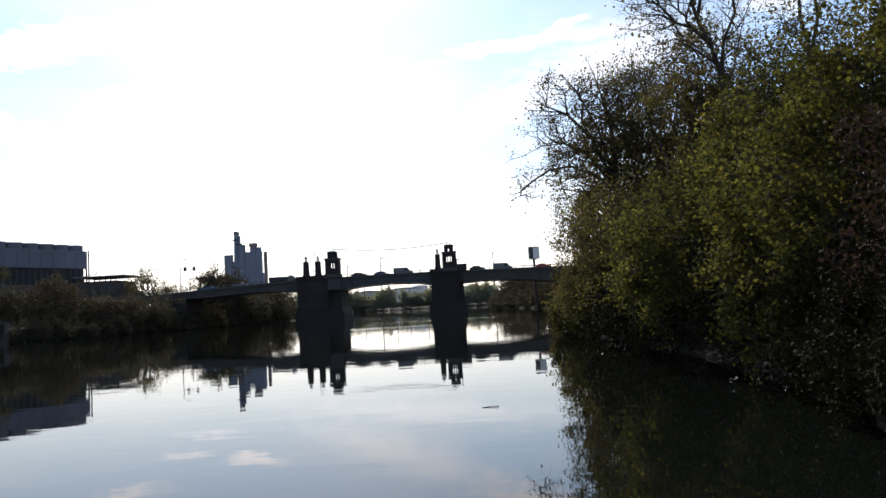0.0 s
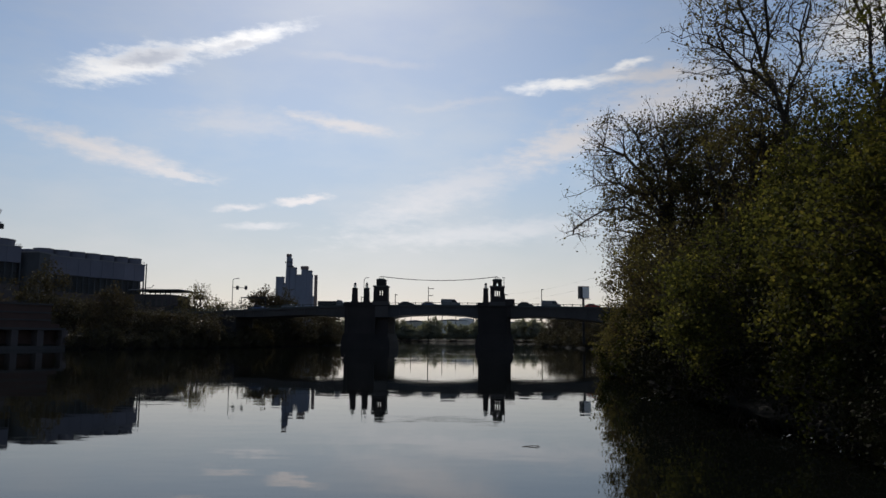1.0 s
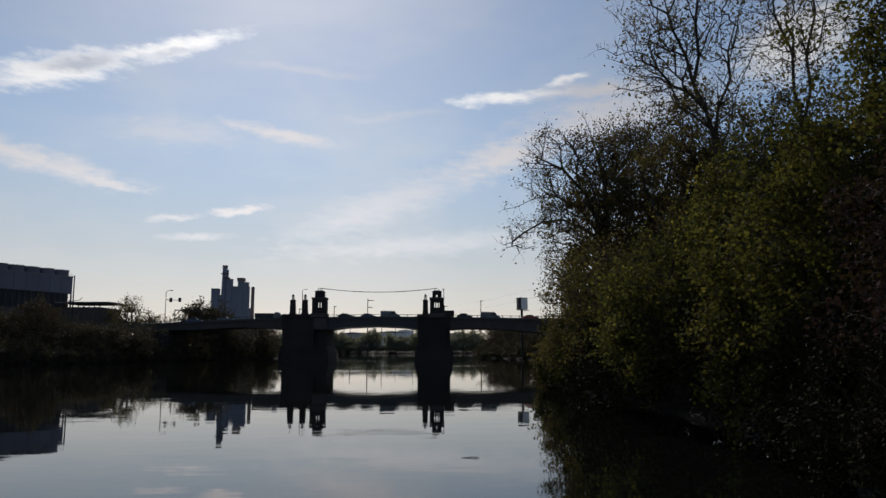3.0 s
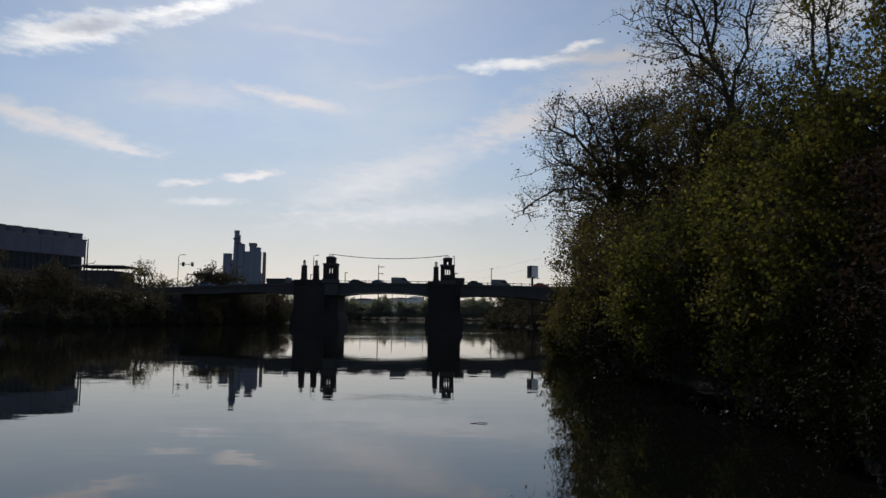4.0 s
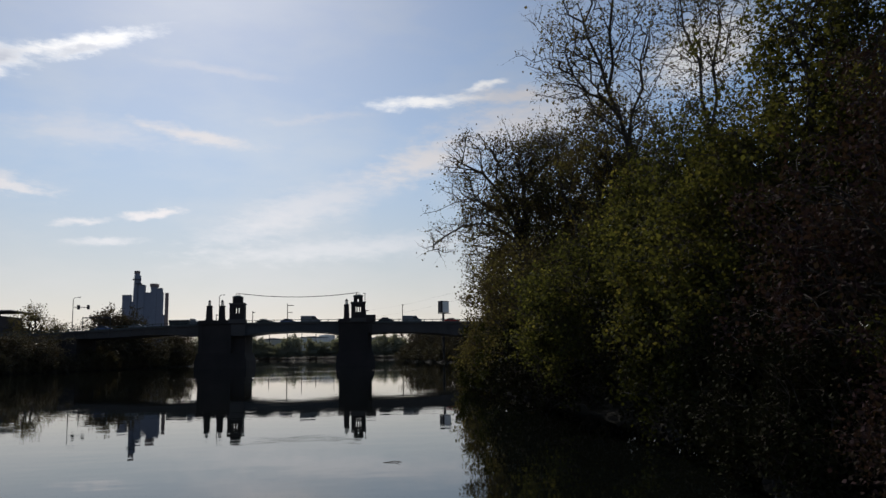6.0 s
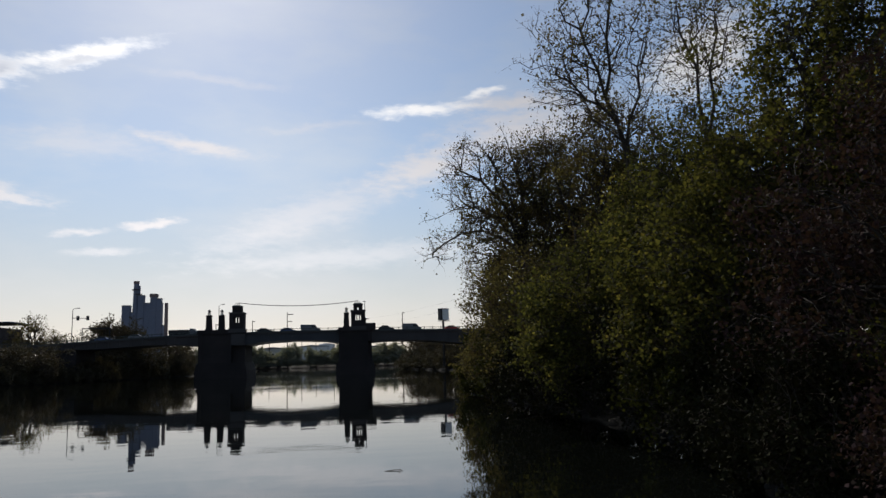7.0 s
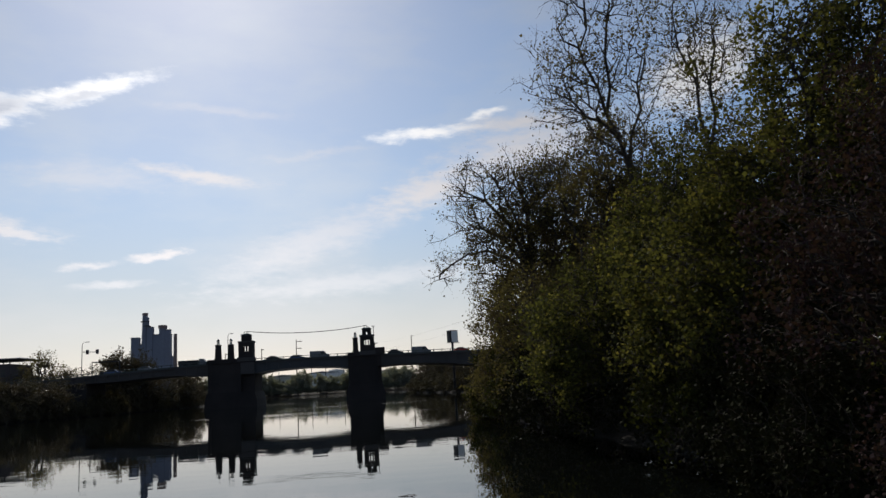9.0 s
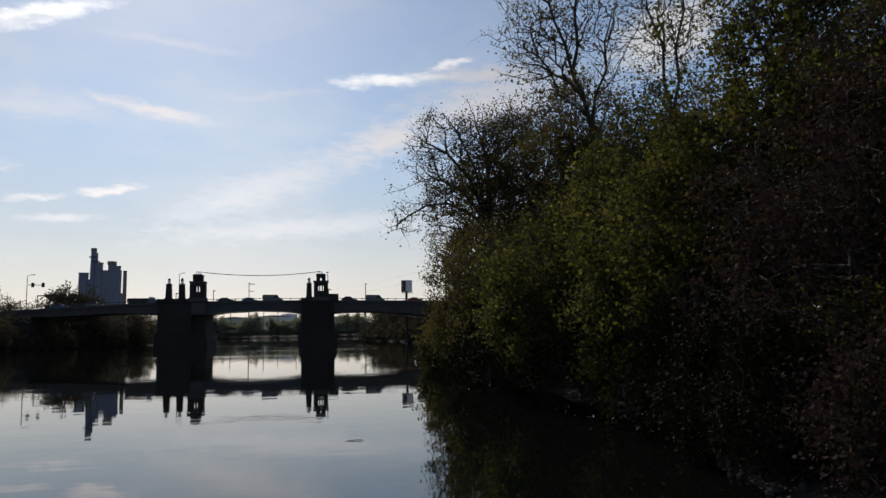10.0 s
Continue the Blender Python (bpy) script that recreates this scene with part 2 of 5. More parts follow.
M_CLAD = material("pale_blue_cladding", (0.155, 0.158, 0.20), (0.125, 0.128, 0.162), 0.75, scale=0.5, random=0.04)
M_BRICK = material("dark_brick", (0.10, 0.085, 0.085), (0.07, 0.06, 0.062), 0.9, scale=1.0)
M_BRICK_RED = material("red_brick", (0.09, 0.055, 0.047), (0.06, 0.04, 0.035), 0.9, scale=1.0)
M_LOUVRE = material("dark_louvre", (0.07, 0.075, 0.085), (0.05, 0.055, 0.06), 0.6)
M_ROOF = material("grey_roof", (0.22, 0.22, 0.23), (0.16, 0.16, 0.17), 0.85)
# lighter and bluer than the walls, so the colour carries distance haze
M_PLANT_HAZED = material("hazed_plant_wall", (0.22, 0.245, 0.31), (0.16, 0.18, 0.235), 0.85, scale=0.12)
M_FLUE = material("brown_flue_brick", (0.27, 0.20, 0.18), (0.21, 0.16, 0.15), 0.9, scale=0.1)
M_WHITE = material("white_paint", (0.75, 0.75, 0.73), (0.66, 0.66, 0.64), 0.5)
M_CREAM = material("cream_paint", (0.55, 0.52, 0.45), (0.45, 0.43, 0.38), 0.6)
M_RED = material("red_paint", (0.40, 0.05, 0.04), (0.32, 0.04, 0.035), 0.4)
M_BLUE = material("blue_paint", (0.06, 0.09, 0.20), (0.05, 0.075, 0.16), 0.35)
M_SILVER = material("silver_paint", (0.16, 0.165, 0.18), (0.13, 0.135, 0.15), 0.5, 0.2)
M_TYRE = material("tyre_rubber", (0.03, 0.03, 0.03), (0.02, 0.02, 0.02), 0.9)
M_BARK = material("grey_bark", (0.075, 0.062, 0.05), (0.04, 0.034, 0.028), 0.95, scale=3.0, bump=0.7, bump_scale=14)
M_TWIG = material("red_brown_twig", (0.12, 0.085, 0.066), (0.075, 0.055, 0.045), 0.85, scale=2.0)
M_WOOD = material("wet_driftwood", (0.10, 0.075, 0.05), (0.05, 0.04, 0.03), 0.7, scale=4, bump=0.4)
M_ROCK = material("bank_rock", (0.06, 0.057, 0.054), (0.03, 0.028, 0.027), 0.75, scale=2, bump=0.5, random=0.3, island=True)
LEAF_OLIVE = leaf_material("olive_leaves", [(0.066, 0.048, 0.036), (0.07, 0.056, 0.032), (0.1, 0.088, 0.042), (0.18, 0.155, 0.07)], 0.4)
# last tone of the next two ramps is raised for sunlit highlights
LEAF_GREEN = leaf_material("yellow_green_leaves", [(0.034, 0.034, 0.014), (0.055, 0.054, 0.02), (0.085, 0.086, 0.028), (0.18, 0.15, 0.05)], 0.4)
# yellow-green again, with the sunlight on one tree put into its tones
LEAF_SUNNY = leaf_material("sun_tinted_yellow_green_leaves", [(0.026, 0.027, 0.012), (0.042, 0.044, 0.018), (0.085, 0.088, 0.03), (0.21, 0.18, 0.06)], 0.42)
# deep green, taken darker to stand for shade low on the bank
LEAF_DARK = leaf_material("shade_darkened_green_leaves", [(0.022, 0.02, 0.009), (0.028, 0.032, 0.010), (0.055, 0.058, 0.015)], 0.25)
# the deep shade under the trees is put into this leaf colour
LEAF_SHADE = leaf_material("shade_coloured_shrub_leaves", [(0.018, 0.015, 0.009), (0.02, 0.02, 0.009), (0.028, 0.028, 0.01)], 0.05)
LEAF_RED = leaf_material("purple_red_leaves", [(0.042, 0.024, 0.026), (0.054, 0.032, 0.032), (0.048, 0.042, 0.024)], 0.16)
# tones lifted and browned to stand in for haze over the left bank
LEAF_FAR = leaf_material("hazed_far_leaves", [(0.07, 0.056, 0.046), (0.078, 0.066, 0.044), (0.092, 0.08, 0.046)], 0.14)
# paled well past real foliage, to put far-shore haze into the tones
LEAF_HAZED = leaf_material("hazed_far_shore_leaves", [(0.21, 0.215, 0.21), (0.23, 0.235, 0.22), (0.25, 0.25, 0.22)], 0.5)
# olive tones, lifted for haze in the same way
LEAF_FAR_OLIVE = leaf_material("hazed_far_olive_leaves", [(0.088, 0.064, 0.052), (0.088, 0.07, 0.048), (0.1, 0.084, 0.048)], 0.14)
LEAF_BROWN = leaf_material("budding_leaves", [(0.12, 0.09, 0.06), (0.10, 0.085, 0.05), (0.10, 0.10, 0.04)])


def glass_material():
    mat = bpy.data.materials.new("window_glass")
    mat.use_nodes = True
    b = mat.node_tree.nodes["Principled BSDF"]
    b.inputs["Base Color"].default_value = (0.03, 0.035, 0.04, 1)
    b.inputs["Roughness"].default_value = 0.25
    b.inputs["Specular IOR Level"].default_value = 0.25
    return mat


M_GLASS = glass_material()
def lantern_material():
    mat = bpy.data.materials.new("opal_glass")
    mat.use_nodes = True
    b = mat.node_tree.nodes["Principled BSDF"]
    b.inputs["Base Color"].default_value = (0.75, 0.75, 0.72, 1)
    b.inputs["Roughness"].default_value = 0.3
    b.inputs["Transmission Weight"].default_value = 0.7
    return mat


M_OPAL = lantern_material()


# ---- mesh helpers ----
def part(name, bm, mat, parent=None, label="", smooth=False):
    me = bpy.data.meshes.new(name)
    bm.to_mesh(me)
    bm.free()
    if smooth:
        me.polygons.foreach_set("use_smooth", [True] * len(me.polygons))
    me.materials.append(mat)
    ob = new(name, me)
    if parent:
        ob.parent = parent
    if label:
        ob["label"] = label
    return ob


def empty(name, m=None):
    ob = new(name)
    if m is not None:
        ob.matrix_world = m
    return ob


def box(bm, x0, y0, z0, x1, y1, z1, m=None, bevel=0.0):
    made = bmesh.ops.create_cube(bm, size=1.0)["verts"]
    mm = Matrix.LocRotScale(((x0 + x1) / 2, (y0 + y1) / 2, (z0 + z1) / 2), None, (abs(x1 - x0), abs(y1 - y0), abs(z1 - z0)))
    bmesh.ops.transform(bm, matrix=mm, verts=made)
    if bevel:
        edges = list({e for v in made for e in v.link_edges})
        made = list({v for f in bmesh.ops.bevel(bm, geom=edges, offset=bevel, segments=2, affect="EDGES", profile=0.6)["faces"] for v in f.verts} | {v for v in made if v.is_valid})
    if m is not None:
        bmesh.ops.transform(bm, matrix=m, verts=made)
    return bm


def boxes(*rows, m=None, bevel=0.0):
    bm = bmesh.new()
    for r in rows:
        box(bm, *r, m=m, bevel=bevel)
    return bm


def rod(bm, a, b, r0, r1=None, sides=8):
    a, b = Vector(a), Vector(b)
    d = b - a
    made = bmesh.ops.create_cone(bm, cap_ends=True, segments=sides, radius1=r0, radius2=r0 if r1 is None else r1, depth=d.length)["verts"]
    q = d.to_track_quat("Z", "Y").to_matrix().to_4x4()
    bmesh.ops.transform(bm, matrix=Matrix.Translation((a + b) / 2) @ q, verts=made)
    return bm


def rods(*rows, sides=8):
    bm = bmesh.new()
    for a, b, *r in rows:
        rod(bm, a, b, *r, sides=sides)
    return bm


def prism(profile, depth, m=None):
    """A closed outline in x and z, pushed along y from 0 to depth."""
    bm = bmesh.new()
    f = [bm.verts.new((x, 0, z)) for x, z in profile]
    b = [bm.verts.new((x, depth, z)) for x, z in profile]
    bm.faces.new(f)
    bm.faces.new(b[::-1])
    n = len(f)
    for i in range(n):
        bm.faces.new((f[i], b[i], b[(i + 1) % n], f[(i + 1) % n]))
    bmesh.ops.recalc_face_normals(bm, faces=bm.faces)
    if m is not None:
        bmesh.ops.transform(bm, matrix=m, verts=bm.verts)
    return bm


def from_arrays(name, verts, faces, mat, parent=None, label=""):
    me = bpy.data.meshes.new(name)
    k = faces.shape[1]
    me.vertices.add(len(verts))
    me.vertices.foreach_set("co", np.ascontiguousarray(verts, dtype=np.float32).ravel())
    me.loops.add(faces.size)
    me.loops.foreach_set("vertex_index", np.ascontiguousarray(faces, dtype=np.int32).ravel())
    me.polygons.add(len(faces))
    me.polygons.foreach_set("loop_start", np.arange(0, faces.size, k, dtype=np.int32))
    me.update(calc_edges=True)
    me.materials.append(mat)
    ob = new(name, me)
    if parent:
        ob.parent = parent
    if label:
        ob["label"] = label
    return ob

# ---- water and ground ----
LEFT_BANK = [(-400, -190), (60, -140), (120, -118), (163, -96), (180, -84), (225, -73), (300, -64), (420, -70), (720, -98), (800, -104)]
RIGHT_BANK = [(-400, 2), (0, 6), (15, 8.6), (24, 11.2), (47, 11.6), (56, 11.2), (66, 10.6), (75, 10.9), (86, 12.5), (120, 17), (190, 34), (225, 34), (260, 29), (330, 21), (400, 27), (480, 40), (720, 60), (800, 64)]


def bank_x(line, y):
    return np.interp(y, [p[0] for p in line], [p[1] for p in line])


def ground_height(x, y):
    """The bed of the river, its banks and the land behind them."""
    inside = np.minimum(x - bank_x(LEFT_BANK, y), bank_x(RIGHT_BANK, y) - x)
    inside = np.where(y > 760, -np.hypot(np.maximum(y - 760, 0), 0) - 3, inside)
    inside = np.minimum(inside, 760 - y)
    out = np.maximum(-inside, 0)
    z = np.where(inside > 0, -np.minimum(inside * 0.5, 2.0), np.minimum(out * 0.42, 1.6) + np.clip(out - 6, 0, 40) * 0.05)
    lumps = 0.14 * np.sin(x * 1.7 + 0.6 * y) * np.sin(0.9 * y - 0.4 * x) + 0.08 * np.sin(3.1 * x) * np.sin(2.7 * y + 1)
    return z + np.where(np.abs(inside) < 60, lumps, 0.0)


def build_ground():
    xs = np.concatenate([[-3000, -2000, -1200, -800, -500, -350], np.arange(-260, -40, 3.0), np.arange(-40, 4, 8.0), np.arange(4, 26, 0.5), np.arange(26, 90, 4.0), [110, 150, 220, 350, 600, 1000, 2000, 3000]])
    ys = np.concatenate([[-1500, -600, -200, -60, -20], np.arange(-6, 80, 1.0), np.arange(80, 340, 4.0), np.arange(340, 800, 12.0), [850, 1000, 1400, 2200, 3500]])
    gx, gy = np.meshgrid(xs, ys)
    gz = ground_height(gx, gy)
    verts = np.stack([gx, gy, gz], -1).reshape(-1, 3)
    w = len(xs)
    i = (np.arange(len(ys) - 1)[:, None] * w + np.arange(w - 1)[None]).ravel()
    ob = from_arrays("ground", verts, np.stack([i, i + 1, i + w + 1, i + w], -1), M_EARTH)
    tagged(ob, "dark earth and grass river banks", "ground", kind="structure")


build_ground()
water = part("water", boxes((-600, -500, -0.4, 400, 790, 0.0)), M_WATER)
tagged(water, "calm dark green river water mirroring the sky", "water", kind="structure")

# ---- the bridge: masonry piers with towers, three arched spans ----
BY, DEEP = 220.0, 17.0     # near face, and width of the deck
ROAD = 12.2


def road_z(x):
    return float(np.interp(x, [-130, -83, -66, -43, -16, 5, 40, 90], [9.2, 10.1, 11.1, 12.1, 12.35, 12.2, 11.7, 11.0]))


def under_z(x):
    xs = [-130, -83, -68, -56, -50, -43.2, -30.6, -26, -16.8, -8, -4.3, 5.1, 10, 16, 25, 31, 50, 90]
    zs = [7.6, 8.7, 9.0, 9.7, 9.6, 9.0, 9.1, 9.75, 10.15, 9.75, 9.1, 9.1, 9.45, 9.4, 8.9, 8.1, 8.6, 8.4]
    return float(np.interp(x, xs, zs))


def build_span(bridge, name, x0, x1, mat, label):
    n = 28
    xs = [x0 + (x1 - x0) * i / n for i in range(n + 1)]
    outline = [(x, road_z(x) + 0.1) for x in xs] + [(x, under_z(x)) for x in reversed(xs)]
    span = part(name, prism(outline, DEEP, Matrix.Translation((0, BY, 0))), mat, bridge, label)
    # cornice band and stiffeners, proud of the face
    lip = [(x, road_z(x) + 0.25) for x in xs] + [(x, road_z(x) - 0.2) for x in reversed(xs)]
    part("cornice", prism(lip, 0.45, Matrix.Translation((0, BY - 0.42, 0))), M_CONCRETE, span)
    k = int((x1 - x0) / 3.0)
    for i in range(1, k):
        x = x0 + (x1 - x0) * i / k
        part("stiffener", boxes((x - 0.12, BY - 0.22, under_z(x) + 0.25, x + 0.12, BY + 0.05, road_z(x) - 0.22)), mat, span)
    return span


def build_railing(bridge, x0, x1):
    k = max(2, int((x1 - x0) / 2.4))
    n = 16
    xs = [x0 + (x1 - x0) * i / n for i in range(n + 1)]
    for y in (BY + 0.15, BY + DEEP - 0.3):
        rail = part("railing", prism([(x, road_z(x) + 1.12) for x in xs] + [(x, road_z(x) + 0.98) for x in reversed(xs)], 0.16, Matrix.Translation((0, y, 0))), M_GREEN, bridge)
        part("lower_rail", prism([(x, road_z(x) + 0.52) for x in xs] + [(x, road_z(x) + 0.20) for x in reversed(xs)], 0.14, Matrix.Translation((0, y, 0))), M_GREEN, rail)
        for i in range(k + 1):
            x = x0 + (x1 - x0) * i / k
            part("rail_post", boxes((x - 0.1, y - 0.03, road_z(x) + 0.2, x + 0.1, y + 0.19, road_z(x) + 1.22)), M_GREEN, rail)


def build_pier(bridge, x0, x1, inner):
    """A river pier; from inner to x1 it stands back under the deck."""
    top = 13.45
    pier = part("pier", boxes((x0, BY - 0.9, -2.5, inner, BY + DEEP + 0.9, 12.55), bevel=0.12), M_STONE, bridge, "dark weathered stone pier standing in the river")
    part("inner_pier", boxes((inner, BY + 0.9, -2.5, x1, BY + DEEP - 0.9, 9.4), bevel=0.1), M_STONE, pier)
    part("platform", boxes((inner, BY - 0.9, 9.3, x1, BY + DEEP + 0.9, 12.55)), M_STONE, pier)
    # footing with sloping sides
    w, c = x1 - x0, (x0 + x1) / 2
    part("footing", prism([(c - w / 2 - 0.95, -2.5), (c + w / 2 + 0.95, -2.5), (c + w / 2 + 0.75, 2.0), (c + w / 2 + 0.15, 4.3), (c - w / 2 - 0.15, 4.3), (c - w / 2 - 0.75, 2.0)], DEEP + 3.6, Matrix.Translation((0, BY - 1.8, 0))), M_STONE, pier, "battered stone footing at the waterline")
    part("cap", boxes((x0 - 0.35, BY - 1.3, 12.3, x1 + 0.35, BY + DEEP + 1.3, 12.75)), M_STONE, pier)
    # parapet wall round the platform, near and far
    for y in (BY - 1.15, BY + DEEP + 0.75):
        part("parapet", boxes((x0 - 0.2, y, 12.75, x1 + 0.2, y + 0.4, top)), M_STONE, pier)
    # shallow buttresses on the river face
    for x in (x0 + 0.5, inner - 0.5):
        part("buttress", boxes((x - 0.45, BY - 1.12, 4.3, x + 0.45, BY - 0.85, 12.28)), M_STONE, pier)
    return pier


def build_tower(bridge, cx, cy, extra):
    """An open lantern stage between a solid base and a stepped top."""
    w = 2.02
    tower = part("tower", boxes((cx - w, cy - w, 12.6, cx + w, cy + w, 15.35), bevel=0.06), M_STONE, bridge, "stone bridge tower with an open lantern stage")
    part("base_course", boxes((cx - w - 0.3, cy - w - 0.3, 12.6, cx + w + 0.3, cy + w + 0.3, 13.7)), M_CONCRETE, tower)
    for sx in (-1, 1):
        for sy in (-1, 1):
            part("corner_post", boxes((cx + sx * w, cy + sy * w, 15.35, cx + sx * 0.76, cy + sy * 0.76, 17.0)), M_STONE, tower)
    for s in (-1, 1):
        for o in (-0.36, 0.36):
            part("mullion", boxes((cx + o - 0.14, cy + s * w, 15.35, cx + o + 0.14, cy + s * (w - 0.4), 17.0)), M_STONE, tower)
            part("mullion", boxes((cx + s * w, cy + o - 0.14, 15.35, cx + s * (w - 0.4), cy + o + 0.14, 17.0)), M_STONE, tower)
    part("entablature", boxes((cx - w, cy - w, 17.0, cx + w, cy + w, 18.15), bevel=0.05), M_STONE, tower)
    part("cornice", boxes((cx - w - 0.14, cy - w - 0.14, 17.85, cx + w + 0.14, cy + w + 0.14, 18.3)), M_CONCRETE, tower)
    s = 1.32
    if extra:
        for sx in (-1, 1):
            for sy in (-1, 1):
                part("upper_post", boxes((cx + sx * s, cy + sy * s, 18.3, cx + sx * 0.2, cy + sy * (s - 0.5), 19.2)), M_STONE, tower)
        part("upper_stage", boxes((cx - s, cy - s, 19.2, cx + s, cy + s, 19.95), bevel=0.05), M_STONE, tower)
    else:
        part("upper_stage", boxes((cx - s, cy - s, 18.3, cx + s, cy + s, 19.95), bevel=0.05), M_STONE, tower)
    part("roof", prism([(-s - 0.12, 19.95), (s + 0.12, 19.95), (s + 0.12, 20.1), (0.9, 20.35), (-0.9, 20.35), (-s - 0.12, 20.1)], 2 * s, Matrix.Translation((cx, cy - s, 0))), M_GREEN, tower)
    bm = bmesh.new()
    for o in (-0.55, 0.0, 0.45):
        rod(bm, (cx + o, cy, 20.2), (cx + o, cy, 21.15 if o < 0.4 else 20.95), 0.09, 0.07)
    rod(bm, (cx - 0.55, cy, 21.05), (cx + 0.02, cy, 21.05), 0.06)
    part("finial", bm, M_DARK, tower, "dark metal finial frame")
    return tower


def build_pillar(bridge, cx, cy):
    bm = bmesh.new()
    box(bm, cx - 0.95, cy - 0.95, 12.6, cx + 0.95, cy + 0.95, 13.75)
    a = bmesh.ops.create_cone(bm, cap_ends=True, segments=4, radius1=1.16, radius2=0.96, depth=3.7)["verts"]
    bmesh.ops.transform(bm, matrix=pose(cx, cy, 15.6, 0, 0, 45), verts=a)
    box(bm, cx - 0.78, cy - 0.78, 17.35, cx + 0.78, cy + 0.78, 17.6)
    pillar = part("lamp_pillar", bm, M_STONE, bridge, "tapered stone lamp pillar with a glass lantern")
    part("lantern", rods(((cx, cy, 17.6), (cx, cy, 18.65), 0.42, 0.34), sides=8), M_OPAL, pillar, "pale opal glass lantern")
    bm = rods(*[((cx + 0.42 * math.cos(q), cy + 0.42 * math.sin(q), 17.6), (cx + 0.34 * math.cos(q), cy + 0.34 * math.sin(q), 18.65), 0.07) for q in (0.8, 2.4, 3.9, 5.5)], sides=5)
    part("lantern_frame", bm, M_DARK, pillar)
    part("lantern_cap", rods(((cx, cy, 18.65), (cx, cy, 19.3), 0.52, 0.06), sides=8), M_DARK, pillar)


def cable(name, pts, r, mat, label="", category="cable"):
    cu = bpy.data.curves.new(name, "CURVE")
    cu.dimensions, cu.bevel_depth, cu.bevel_resolution = "3D", r, 1
    sp = cu.splines.new("POLY")
    sp.points.add(len(pts) - 1)
    for p, q in zip(sp.points, pts):
        p.co = (*q, 1)
    cu.materials.append(mat)
    ob = new(name, cu)
    return tagged(ob, label, category) if label else ob


def sagging(a, b, sag, n=24):
    a, b = Vector(a), Vector(b)
    return [a.lerp(b, i / n) - Vector((0, 0, sag * 4 * (i / n) * (1 - i / n))) for i in range(n + 1)]


def build_bridge():
    bridge = empty("bridge")
    tagged(bridge, "grey stone and steel river bridge with lantern towers", "bridge")
    build_span(bridge, "left_span", -98, -43.2, M_CONCRETE, "arched concrete approach span")
    build_span(bridge, "centre_span", -30.6, -4.3, M_STEEL, "shallow arched steel opening span")
    build_span(bridge, "far_span", 5.1, 62, M_CONCRETE, "arched concrete approach span")
    part("roadway", prism([(x, road_z(x) + 0.16) for x in range(-98, 62, 4)] + [(x, road_z(x) - 0.3) for x in range(58, -99, -4)], DEEP - 1.6, Matrix.Translation((0, BY + 0.8, 0))), M_ASPHALT, bridge)
    build_pier(bridge, -43.2, -30.6, -34.2)
    build_pier(bridge, -4.3, 5.1, 4.0)
    # the deck's face carried across the pier
    part("fascia", boxes((-34.2, BY - 1.15, 9.05, -30.4, BY - 0.92, 12.28)), M_CONCRETE, bridge)
    part("pylon", boxes((3.4, BY - 1.2, 12.75, 6.2, BY + 2.6, 14.5), bevel=0.08), M_STONE, bridge, "solid stone block beside the tower")
    for x0, x1 in ((-98, -43.6), (-30.2, -4.8), (5.6, 62)):
        build_railing(bridge, x0, x1)
    build_tower(bridge, -32.8, BY + 1.0, False)
    build_tower(bridge, 1.25, BY + 1.0, True)
    for x in (-40.5, -37.0, -2.1):
        build_pillar(bridge, x, BY + 0.2)
    for x0, x1 in ((-84, -76), (36, 44)):
        part("land_pier", boxes((x0, BY + 0.5, -1.5, x1, BY + DEEP - 0.5, under_z((x0 + x1) / 2) + 0.3), bevel=0.1), M_STONE, bridge, "stone land pier under the approach")
    for x0, x1, z in ((-140, -98, 10.3), (62, 120, 11.4)):
        part("approach", boxes((x0, BY, -1.5, x1, BY + DEEP, z)), M_CONCRETE, bridge, "solid concrete approach ramp")
    part("overhead_cable", rods(*[(p, q, 0.10) for p, q in zip(sagging((-32.8, BY + 1, 21.1), (1.25, BY + 1, 21.1), 1.15), sagging((-32.8, BY + 1, 21.1), (1.25, BY + 1, 21.1), 1.15)[1:])], sides=5), M_DARK, bridge, "dark sagging cable between the towers")


build_bridge()


# ---- traffic and poles on the bridge ----
def wheel(parent, x, y, r=0.33):
    w = part("wheel", rods(((x, y - 0.12, r), (x, y + 0.12, r), r), sides=16), M_TYRE, parent)
    part("rim", rods(((x, y - 0.14, r), (x, y + 0.14, r), r * 0.6), sides=10), M_SILVER, w)


def build_car(x, y, mat, label, lift=0.0):
    car = empty("car", pose(x, y, road_z(x) + 0.16))
    tagged(car, label, "car", "traffic on the bridge")
    body = [(-2.2, 0.3), (2.15, 0.3), (2.25, 0.62), (2.1, 0.82), (1.05, 0.95), (0.45, 1.42 + lift), (-1.15, 1.45 + lift), (-1.95, 1.0 + lift * 0.6), (-2.25, 0.92), (-2.3, 0.5)]
    part("body", prism(body, 1.75, Matrix.Translation((0, -0.875, 0))), mat, car)
    part("side_window", prism([(0.75, 0.98), (0.35, 1.36 + lift), (-1.1, 1.38 + lift), (-1.65, 1.0)], 1.79, Matrix.Translation((0, -0.895, 0))), M_GLASS, car)
    for wx in (-1.4, 1.4):
        for wy in (-0.8, 0.8):
            wheel(car, wx, wy)
    for wy in (-0.6, 0.6):
        part("headlight", boxes((2.12, wy - 0.15, 0.62, 2.27, wy + 0.15, 0.76)), M_WHITE, car)


